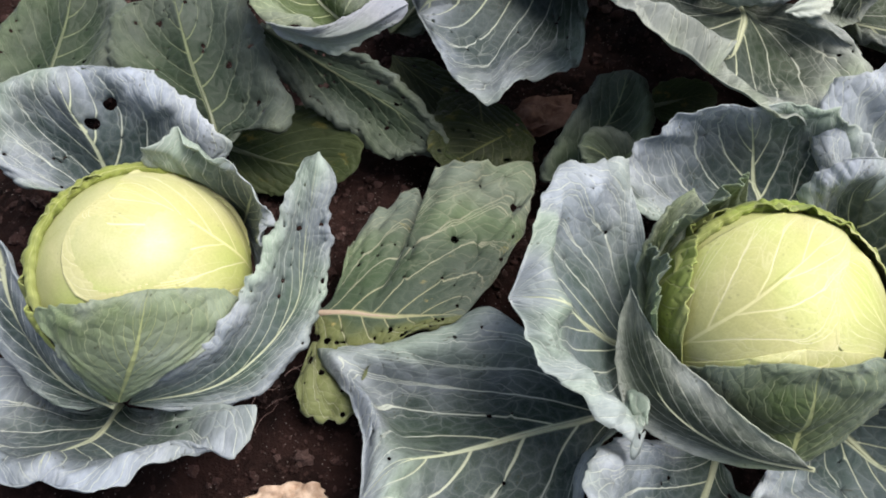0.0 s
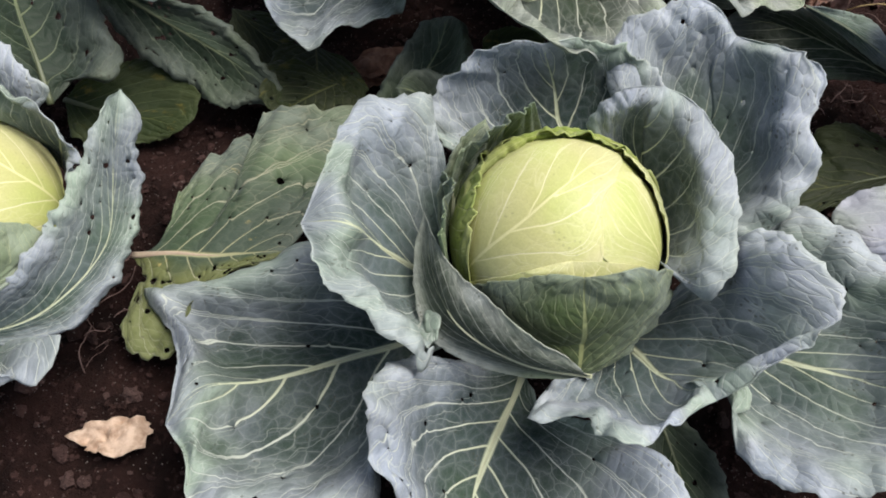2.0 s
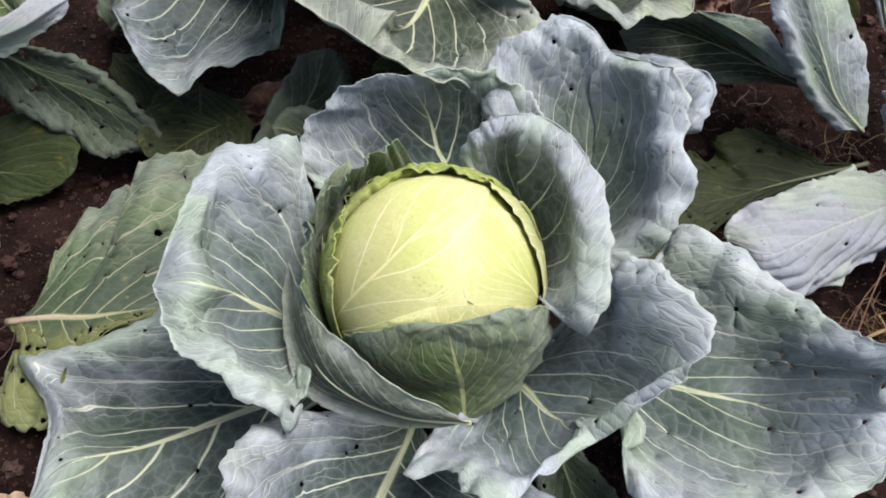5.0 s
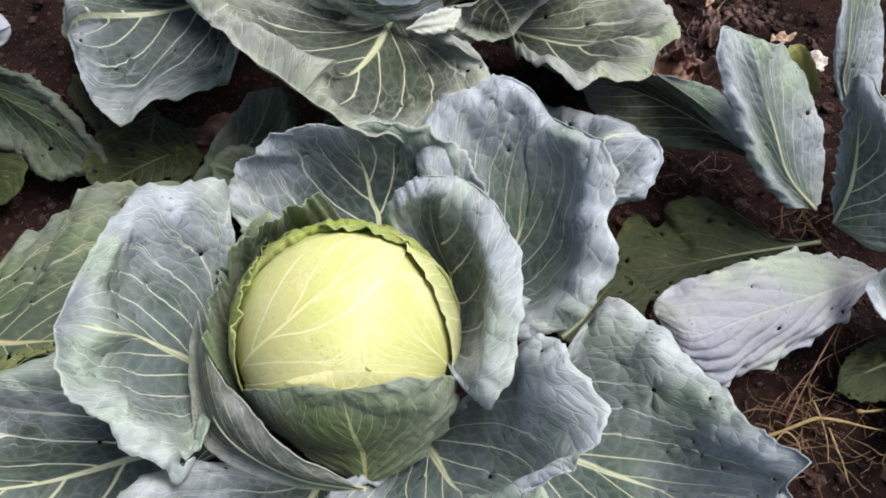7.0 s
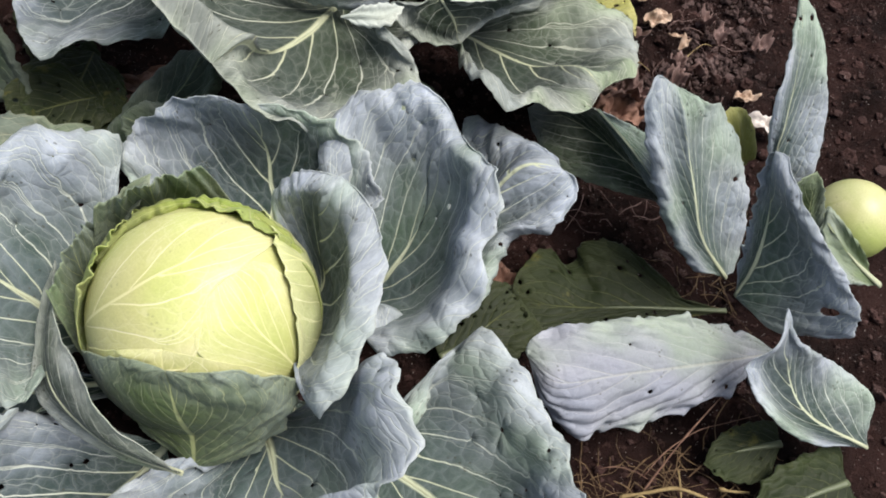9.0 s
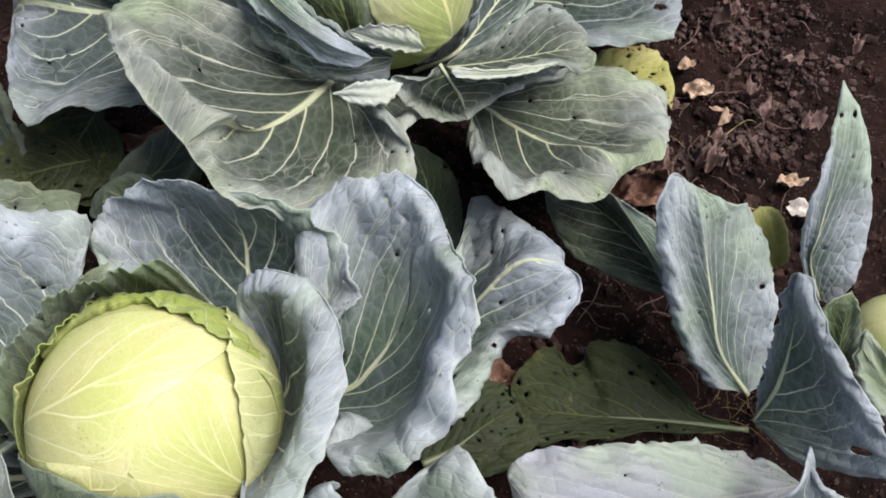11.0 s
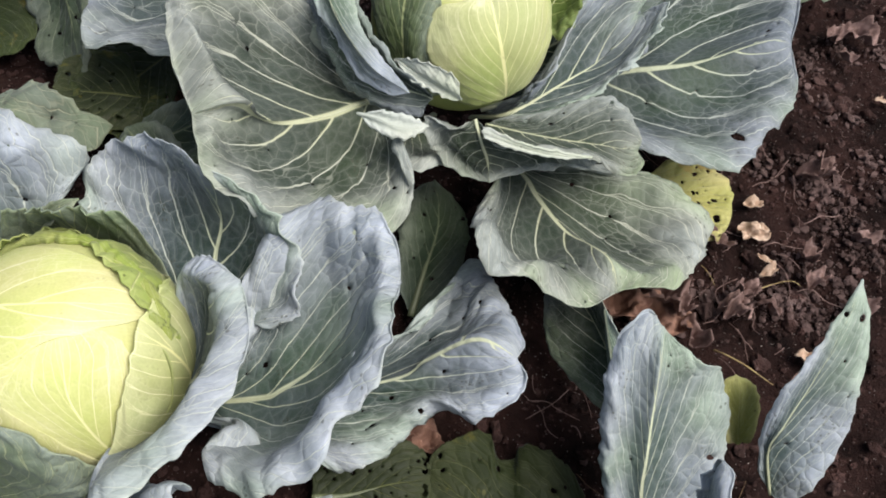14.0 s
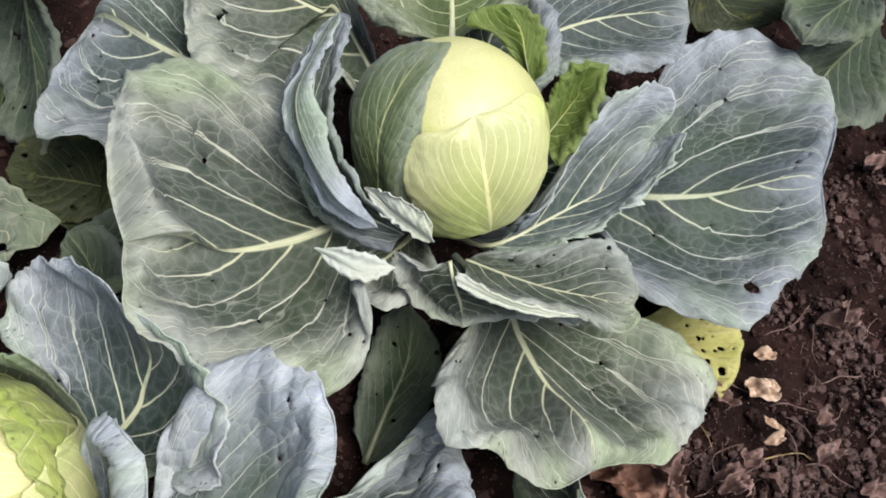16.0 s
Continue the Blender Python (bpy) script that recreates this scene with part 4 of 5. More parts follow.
leaf(plant_c, 'slate',
     [(100.7, 17.3, 20), (91.4, 26.4, 20), (83.6, 33.9, 20), (74.9, 42.2, 19)],
     [(103.3, 28.5, 22), (93.1, 40.1, 21), (82.2, 45.8, 20)],
     [(84.9, 17.7, 20), (71.5, 25.1, 20), (68.5, 34.9, 19)])
leaf(plant_c, 'slate',
     [(110, 6, 12), (110, 13, 18), (110, 20, 22), (110, 26, 24)],
     [(135, 12, 17), (140, 18, 21), (125, 24, 24)],
     [(85, 12, 17), (80, 18, 21), (95, 24, 24)])
leaf(plant_c, 'slate',
     [(52, 6, 9), (52, 13, 13), (52, 20, 16), (52, 27, 18)],
     [(75, 13, 13), (75, 20, 16), (62, 26, 18)],
     [(25, 13, 13), (25, 20, 15), (38, 26, 17)])
leaf(plant_c, 'dull',
     [(-82, 5, 9), (-82, 12, 13), (-82, 17, 16), (-82, 21, 17)],
     [(-58, 10, 12), (-55, 15, 15), (-68, 20, 17)],
     [(-106, 10, 12), (-108, 15, 15), (-96, 20, 17)])
leaf(plant_c, 'green',
     [(127.0, 13.4, 24), (127.3, 19.1, 25), (129.1, 26.0, 26)],
     [(153.5, 15.1, 24), (159.1, 20.7, 25), (146.2, 26.2, 26)],
     [(109.3, 17.7, 25), (101.3, 23.8, 26), (112.6, 28.1, 26)])
leaf(plant_c, 'bright',
     [(52.4, 11.9, 19), (57.9, 14.6, 22), (61.5, 17.3, 25), (62.8, 19.8, 27)],
     [(60.8, 12.3, 22), (68.6, 14.6, 25), (67.1, 16.9, 27)],
     [(36.9, 13.3, 19), (44.3, 15.9, 22), (52.5, 17.6, 25)], ruf=2.2, jag=1.3, thin=0.0016)
leaf(plant_c, 'bright',
     [(80.2, 13.5, 22), (88.5, 13.8, 25), (97.1, 15.2, 27), (109.8, 16.2, 28)],
     [(105.6, 13.9, 26), (120.0, 13.0, 27), (118.6, 14.5, 28)],
     [(79.6, 15.1, 24), (89.4, 17.3, 26), (99.2, 17.5, 28)], ruf=2.2, jag=1.3, thin=0.0016)
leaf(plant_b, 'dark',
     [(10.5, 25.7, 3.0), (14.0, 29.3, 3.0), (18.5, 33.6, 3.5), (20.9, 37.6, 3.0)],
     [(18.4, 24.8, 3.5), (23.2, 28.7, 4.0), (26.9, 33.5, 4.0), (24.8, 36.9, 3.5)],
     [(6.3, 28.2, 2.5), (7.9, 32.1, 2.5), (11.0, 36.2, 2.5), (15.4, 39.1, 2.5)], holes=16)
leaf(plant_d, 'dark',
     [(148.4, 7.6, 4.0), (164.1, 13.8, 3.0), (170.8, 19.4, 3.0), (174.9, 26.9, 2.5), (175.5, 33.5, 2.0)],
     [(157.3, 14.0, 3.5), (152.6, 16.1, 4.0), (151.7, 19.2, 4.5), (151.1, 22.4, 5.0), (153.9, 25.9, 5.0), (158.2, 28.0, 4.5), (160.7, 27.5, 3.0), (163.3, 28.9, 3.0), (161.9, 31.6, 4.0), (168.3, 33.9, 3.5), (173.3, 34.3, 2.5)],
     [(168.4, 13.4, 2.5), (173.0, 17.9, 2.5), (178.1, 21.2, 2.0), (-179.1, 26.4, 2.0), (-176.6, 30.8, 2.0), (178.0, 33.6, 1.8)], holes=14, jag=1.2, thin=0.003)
leaf(plant_d, 'white',
     [(-124.5, 1.9, 5.0), (-151.2, 14.7, 11.0), (-154.8, 25.4, 14.0), (-156.6, 32.7, 14.5), (-162.4, 34.8, 13.5)],
     [(-175.9, 5.6, 7.0), (-172.5, 15.3, 12.0), (-170.0, 20.7, 14.0), (-168.0, 27.8, 15.0), (-168.1, 31.9, 14.5), (-165.2, 34.8, 13.5)],
     [(-136.8, 9.2, 5.0), (-140.7, 16.4, 6.0), (-144.3, 23.1, 7.0), (-147.7, 28.6, 8.0), (-149.9, 32.3, 9.0), (-156.0, 34.4, 11.5)], ba=0.2, bb=0.28, stalk=False, puff=2.4, ruf=2.2, jag=1.0, crest=0, holes=3)
leaf(plant_d, 'pale',
     [(140.6, 10.2, 8.0), (145.6, 15.4, 13.0), (141.9, 19.4, 18.0), (138.4, 24.1, 23.0), (135.7, 28.4, 27.0)],
     [(157.0, 14.6, 11.0), (153.6, 20.0, 15.0), (150.9, 23.2, 19.0), (148.1, 26.3, 23.0), (142.8, 29.3, 26.0), (137.7, 30.3, 27.5)],
     [(128.9, 10.7, 8.0), (116.4, 15.3, 13.0), (116.7, 20.5, 18.0), (120.3, 24.8, 22.0), (128.0, 25.6, 24.5), (133.8, 27.2, 26.5)], ruf=0.8, jag=0.9, puff=0.7, crest=(0.2, 0.06), holes=3, thin=0.0026)
leaf(plant_d, 'pale',
     [(95.6, 17.5, 13.0), (105.6, 19.0, 19.0), (106.6, 20.3, 23.0), (104.0, 25.6, 29.0), (102.5, 32.3, 33.0)],
     [(103.9, 18.3, 16.0), (109.7, 20.2, 21.0), (110.9, 22.2, 26.0), (107.7, 25.0, 29.0), (104.8, 28.5, 31.0)],
     [(90.0, 17.4, 13.0), (87.6, 19.0, 17.0), (90.0, 22.4, 22.0), (95.3, 25.8, 28.0), (98.6, 29.3, 31.0)], ruf=0.5, jag=0.7, puff=0.6, crest=0.05, bb=-0.12, ba=-0.1, holes=3, thin=0.0026)
leaf(plant_d, 'pale',
     [(168.3, 8.9, 12.0), (157.3, 9.3, 18.0), (143.9, 11.4, 24.0), (141.8, 14.4, 31.0)],
     [(152.9, 10.3, 15.0), (145.2, 12.4, 22.0), (141.1, 14.6, 29.0)],
     [(-176.3, 3.1, 9.0), (-34.7, 1.6, 10.0), (-16.6, 4.9, 12.0), (-17.1, 2.7, 18.0), (145.0, 3.7, 24.0), (147.5, 7.8, 27.0), (143.4, 11.6, 30.0), (140.3, 13.1, 31.0)], bb=0.12, ba=0.05, ruf=0.6, jag=1.3, puff=0.6, crest=0.05, thin=0.0022, big=[(0.36, 0.72, 0.009)])
leaf(plant_d, 'blue',
     [(-56.8, 15.3, 6), (-88.6, 11.0, 9), (-113.4, 8.2, 12), (-157.6, 5.9, 18)],
     [(-89.0, 13.8, 8), (-114.6, 13.5, 11), (-137.9, 12.2, 14), (-135.9, 9.4, 17)],
     [(-39.3, 11.1, 8), (-50.1, 6.0, 10), (-123.8, 6.1, 16)], ruf=0.5, jag=0.5, puff=0.5, crest=0.08, thin=0.0022)
leaf(plant_d, 'green',
     [(100.0, 8.0, 16.0), (105.5, 9.8, 20.0), (107.1, 11.2, 23.0), (108.0, 12.3, 25.0)],
     [(114.7, 9.8, 19.0), (122.3, 11.6, 23.0), (119.0, 11.8, 25.0)],
     [(92.9, 7.8, 18.0), (97.0, 9.9, 21.0), (103.4, 11.2, 24.0)], ruf=0.6, jag=0.6, puff=0.5, crest=0.05, thin=0.0022)
leaf(plant_d, 'dull',
     [(133.8, 19.9, 9.0), (133.2, 27.4, 9.0), (132.6, 35.2, 8.0), (134.1, 41.7, 7.0), (136.6, 46.8, 5.0)],
     [(132.7, 25.2, 13.0), (134.1, 31.2, 13.0), (132.7, 37.6, 12.0), (132.8, 42.4, 9.0), (134.3, 45.5, 7.0)],
     [(131.3, 24.1, 6.0), (136.8, 28.8, 5.0), (140.5, 34.5, 4.0), (140.8, 38.6, 3.5), (138.2, 44.0, 3.5)], ba=0.1, bb=0.15, ruf=0.5, puff=0.6, jag=0.6, stalk=False, crest=0.02)
leaf(plant_d, 'pale',
     [(133.9, 37.2, 13.0), (137.1, 30.6, 14.5), (140.6, 24.7, 14.5), (142.0, 20.9, 13.0)],
     [(133.9, 34.0, 14.5), (132.7, 28.6, 15.5), (137.8, 24.6, 15.5)],
     [(134.5, 34.1, 12.5), (137.7, 28.1, 12.5), (140.9, 24.0, 12.5)], jag=0.5, stalk=False, puff=0.5, ruf=0.5, crest=0.03)
leaf(plant_c, 'frillpale',
     [(-91.4, 22.2, 25), (-84.9, 21.6, 25), (-78.1, 21.2, 24.5), (-70.3, 19.4, 24)],
     [(-84.5, 20.7, 25.5), (-76.4, 19.6, 25)],
     [(-85.8, 22.1, 24), (-80.1, 22.4, 24), (-74.3, 21.4, 24)], jag=1.0, stalk=False, puff=0.4)
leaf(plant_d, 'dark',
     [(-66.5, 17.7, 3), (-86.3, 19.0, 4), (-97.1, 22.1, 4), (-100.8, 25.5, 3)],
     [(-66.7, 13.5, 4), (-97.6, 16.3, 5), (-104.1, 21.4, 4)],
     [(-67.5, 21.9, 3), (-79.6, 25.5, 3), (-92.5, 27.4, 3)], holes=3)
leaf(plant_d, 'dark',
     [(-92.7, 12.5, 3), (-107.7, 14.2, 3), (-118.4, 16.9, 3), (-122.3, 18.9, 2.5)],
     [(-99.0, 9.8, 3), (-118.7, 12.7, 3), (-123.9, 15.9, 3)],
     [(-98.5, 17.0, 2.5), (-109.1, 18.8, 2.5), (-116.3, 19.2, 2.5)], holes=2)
leaf(plant_d, 'waxywrap',
     [(29.2, 9.6, 14), (52.2, 6.8, 17), (79.5, 6.7, 19), (94.9, 9.2, 20)],
     [(75.0, 7.9, 20), (93.3, 10.0, 21)],
     [(41.1, 3.9, 17), (86.2, 4.3, 18), (99.3, 7.0, 19)], puff=0.5)
leaf(plant_d, 'spent',
     [(108.8, 21.1, 14.0), (111.8, 22.6, 17.0), (114.1, 24.0, 19.5), (116.2, 25.6, 21.0)],
     [(114.9, 20.6, 16.0), (118.7, 23.1, 18.5), (118.9, 25.0, 20.5)],
     [(106.9, 21.3, 16.0), (108.2, 24.0, 18.5), (111.8, 25.3, 20.5)], jag=0.6, puff=0.4, ruf=0.5, stalk=False)
# the deep colour carries the shade over these farther leaves
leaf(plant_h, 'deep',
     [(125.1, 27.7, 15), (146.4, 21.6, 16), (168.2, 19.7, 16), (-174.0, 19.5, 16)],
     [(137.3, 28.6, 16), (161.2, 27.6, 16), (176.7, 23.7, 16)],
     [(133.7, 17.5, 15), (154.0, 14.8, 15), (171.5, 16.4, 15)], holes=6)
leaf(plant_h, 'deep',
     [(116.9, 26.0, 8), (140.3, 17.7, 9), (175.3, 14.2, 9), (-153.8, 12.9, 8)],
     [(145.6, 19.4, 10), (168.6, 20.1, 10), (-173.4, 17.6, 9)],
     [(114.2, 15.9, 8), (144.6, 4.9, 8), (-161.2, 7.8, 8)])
# the dark leaf colour stands for deep shade behind the plant
leaf(plant_c, 'dark',
     [(85.7, 62.3, 12), (80.2, 59.2, 11), (76.8, 59.8, 10), (73.9, 65.7, 8)],
     [(82.5, 66.8, 12), (77.7, 69.9, 10), (74.1, 69.5, 9)],
     [(83.0, 55.5, 11), (78.8, 52.4, 10), (74.9, 58.1, 9)])
leaf(plant_b, 'wrap',
     [(-85.0, 13.9, 11.0), (-84.1, 11.7, 16.0), (-87.3, 10.5, 22.0), (-89.4, 9.6, 26.3)],
     [(-101.0, 12.0, 10.5), (-124.8, 11.2, 13.0), (-142.0, 11.5, 18.0), (-145.5, 11.6, 20.5), (-127.7, 10.0, 23.8), (-108.2, 9.3, 25.8)],
     [(-67.1, 13.4, 10.5), (-49.2, 13.6, 13.0), (-38.7, 13.4, 17.5), (-33.4, 13.1, 20.8), (-46.4, 11.3, 24.0), (-67.6, 10.0, 26.0)], ball=7, stalk=False, jag=0.9, ruf=0.6)
leaf(plant_b, 'cream',
     [(-159.2, 11.4, 18.4), (-148.0, 6.7, 26.9), (-126.3, 0.2, 29.1), (41.6, 9.9, 24.4)],
     [(-177.3, 11.0, 20.9), (160.0, 9.7, 23.6), (129.8, 7.2, 26.5), (81.4, 7.1, 26.6)],
     [(-129.4, 10.8, 21.6), (-97.6, 9.3, 24.4), (-75.9, 8.5, 25.4), (-45.0, 4.0, 28.4), (9.6, 5.1, 27.8)], ball=0.4, stalk=False, jag=0.3, ruf=0.1, puff=0.25)
leaf(plant_a, 'cream',
     [(0.8, 11.4, 18.1), (2.4, 9.1, 25), (21.4, 5.5, 28.1), (100.6, 4.4, 28.7)],
     [(28.2, 11.8, 18.9), (46.2, 11.4, 21.4), (70.2, 10.1, 23.9), (92.5, 9.1, 25.3)],
     [(-21.0, 11.3, 16.8), (-47.5, 10.0, 23.7), (-76.1, 8.2, 26), (-117.6, 7.5, 26.8), (-167.5, 5.0, 28.4)], ball=0.4, stalk=False, jag=0.3, ruf=0.1, puff=0.25)
leaf(plant_b, 'head',
     [(-23.6, 11.9, 16.6), (-30.5, 8.9, 24.9), (-24.7, 5.8, 27.5), (-3.2, 3.0, 28.7)],
     [(-46.7, 10.4, 22.4), (-63.2, 8.8, 25), (-73.3, 7.6, 26.3), (-61.6, 5.2, 27.9), (-36.7, 3.4, 28.6)],
     [(-11.2, 12.0, 17.8), (5.2, 11.4, 19.2), (10.0, 9.5, 24.1), (18.0, 6.7, 27)], ball=0.9, stalk=False, jag=0.4, ruf=0.2, puff=0.25)
leaf(plant_b, 'head',
     [(-86.3, 10.8, 21.5), (-88.0, 10.2, 23), (-92.8, 9.1, 24.7), (-95.2, 7.7, 26.2)],
     [(-112.3, 10.2, 22.8), (-139.2, 11.0, 20.9), (-153.3, 11.5, 18.7), (-127.2, 9.4, 24.2), (-106.7, 8.0, 25.9)],
     [(-65.4, 11.0, 20.9), (-37.9, 12.0, 15.4), (-27.8, 12.2, 16.2), (-44.7, 10.2, 23), (-69.4, 8.3, 25.6)], ball=1.3, stalk=False, jag=0.5, ruf=0.2, puff=0.25)
leaf(plant_a, 'waxywrap',
     [(-99.1, 13.5, 15), (-82.9, 11.9, 21.9), (-71.6, 9.8, 25.4), (-59.4, 7.8, 27.3)],
     [(-112.8, 12.7, 17.8), (-125.4, 11.7, 22.2), (-143.1, 10.8, 23.5), (-113.2, 8.5, 26.6), (-86.5, 7.6, 27.3)],
     [(-72.6, 12.6, 19.3), (-47.2, 12.3, 20.5), (-23.5, 11.9, 20.8), (-32.9, 10.1, 24.6)], ball=7, stalk=False, puff=0.7)
leaf(plant_a, 'pale',
     [(41.7, 12.2, 15.0), (32.7, 13.0, 20.0), (26.9, 13.7, 24.0), (23.3, 13.9, 27.0)],
     [(70.8, 13.7, 18.0), (78.0, 11.0, 23.0), (84.4, 10.2, 26.0), (79.2, 10.7, 28.0), (65.3, 12.2, 28.5), (50.7, 12.0, 28.5), (34.1, 12.7, 28.0)],
     [(13.9, 11.2, 15.0), (6.9, 12.5, 18.0), (9.1, 14.0, 22.0), (14.3, 14.1, 25.0), (18.2, 14.1, 26.5)], ball=5, stalk=False, ruf=2.6, jag=1.6, ba=-0.05, bb=-0.05)
leaf(plant_c, 'wrap',
     [(-89.7, 10.2, 16.3), (-98.8, 11.1, 25.5), (-117.4, 8.0, 30.4), (157.4, 4.7, 32.6)],
     [(-70.0, 11.6, 21.6), (-84.3, 10.5, 27), (-84.6, 7.8, 30.6), (-111.1, 4.1, 32.8), (149.0, 3.6, 33)],
     [(-109.3, 11.5, 20.4), (-129.0, 11.3, 24.5), (-159.0, 11.4, 25.1), (175.8, 9.9, 28.2)], ball=3, stalk=False, jag=0.6, ruf=0.3, puff=0.5)
leaf(plant_c, 'head2',
     [(-28.6, 11.5, 19.6), (-36.0, 10.8, 26.6), (-39.7, 8.4, 30.2), (-41.7, 5.5, 32.4)],
     [(-53.2, 11.3, 19), (-72.4, 11.6, 23.5), (-84.1, 10.7, 26.8), (-86.3, 8.4, 30.3), (-66.3, 7.1, 31.5)],
     [(-4.9, 11.6, 20.3), (8.5, 11.4, 24.7), (22.6, 9.8, 28.6), (34.9, 7.7, 31), (-8.1, 5.6, 32.4)], ball=5, stalk=False, jag=0.4, ruf=0.2, puff=0.25)
leaf(plant_c, 'frillpale',
     [(-60.5, 17.0, 26.5), (-66.6, 16.1, 26.5), (-76.6, 15.1, 26.5), (-93.5, 14.3, 26.5)],
     [(-63.3, 15.8, 28), (-69.6, 15.0, 28.5), (-81.3, 14.3, 28)],
     [(-64.9, 16.7, 26), (-71.8, 16.0, 26), (-83.1, 15.4, 26)], jag=1.2, ruf=1.2, stalk=False)
leaf(plant_b, 'deep',
     [(125.4, 28.9, 9), (117.6, 31.1, 12), (108.5, 34.0, 14), (102.6, 38.5, 15)],
     [(128.4, 33.6, 8), (118.4, 35.7, 12), (108.5, 39.3, 14)],
     [(113.8, 23.9, 12), (103.8, 29.1, 14), (100.6, 35.6, 15)])
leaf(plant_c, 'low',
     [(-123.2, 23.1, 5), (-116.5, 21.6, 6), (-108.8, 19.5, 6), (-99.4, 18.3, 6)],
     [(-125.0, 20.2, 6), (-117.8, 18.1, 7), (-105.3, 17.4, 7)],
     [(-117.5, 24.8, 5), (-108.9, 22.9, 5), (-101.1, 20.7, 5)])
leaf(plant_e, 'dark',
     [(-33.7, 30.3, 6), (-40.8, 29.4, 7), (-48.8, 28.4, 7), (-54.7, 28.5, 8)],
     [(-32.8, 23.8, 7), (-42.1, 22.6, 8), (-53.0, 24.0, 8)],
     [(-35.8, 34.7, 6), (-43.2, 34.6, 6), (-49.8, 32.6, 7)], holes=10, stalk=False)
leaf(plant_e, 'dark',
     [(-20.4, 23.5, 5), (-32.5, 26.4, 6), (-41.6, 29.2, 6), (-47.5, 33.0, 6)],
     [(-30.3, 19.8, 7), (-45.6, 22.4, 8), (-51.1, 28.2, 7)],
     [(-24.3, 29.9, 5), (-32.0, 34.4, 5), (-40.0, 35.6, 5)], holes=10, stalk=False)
leaf(plant_b, 'deep',
     [(112.1, 24.3, 9), (115.8, 26.6, 12), (119.1, 28.6, 14), (123.3, 30.5, 15)],
     [(122.0, 26.8, 13), (124.0, 28.9, 14)],
     [(107.8, 27.3, 13), (112.8, 30.4, 15), (118.5, 31.7, 15)])


# ---- litter on the soil ----
def dead_leaf(x, y, size, turn, material, label, rise=0.010, long=1.5):
    """A crumpled dry scrap of leaf with a torn outline."""
    SEED[0] += 1
    r = np.random.RandomState(SEED[0] + 500)
    rings, spokes = 10, 40
    verts, faces = [(0.0, 0.0, 0.0)], []
    ph = r.rand(6) * 6.3
    for i in range(1, rings + 1):
        f = i / rings
        for k in range(spokes):
            a = 2 * math.pi * k / spokes
            edge = 1 + 0.25 * math.sin(a + ph[0]) + 0.16 * math.sin(2 * a + ph[1]) + 0.32 * noise.noise(Vector((2.2 * math.cos(a) + ph[2], 2.2 * math.sin(a), ph[3]))) + 0.14 * noise.noise(Vector((7 * math.cos(a) + ph[1], 7 * math.sin(a), ph[0])))
            px, py = size / 2 * f * edge * math.cos(a) * long, size / 2 * f * edge * math.sin(a)
            p = Vector((px * 40 + ph[4], py * 40 + ph[5], 0.3))
            verts.append((px, py, rise * (1.2 * noise.noise(p * 0.9) + 0.8 * noise.noise(p * 2.3) + 0.4 * noise.noise(p * 5)) + 1.1 * rise * abs(py) / size + 0.25 * rise * f * f))
    for k in range(spokes):
        faces.append((0, 1 + k, 1 + (k + 1) % spokes))
    for i in range(rings - 1):
        for k in range(spokes):
            a, b = 1 + i * spokes + k, 1 + i * spokes + (k + 1) % spokes
            faces.append((a, a + spokes, b + spokes, b))
    me = bpy.data.meshes.new("dead_leaf")
    me.from_pydata(verts, [], faces)
    me.polygons.foreach_set("use_smooth", np.ones(len(me.polygons), bool))
    me.materials.append(material)
    ob = tagged(new("dead_leaf", me), label, "dead leaf", "dead leaves on the soil")
    ob.matrix_basis = pose(x, y, rise * 0.7 + 0.002, 0, 0, turn)
    return thicken(ob, 0.0009)


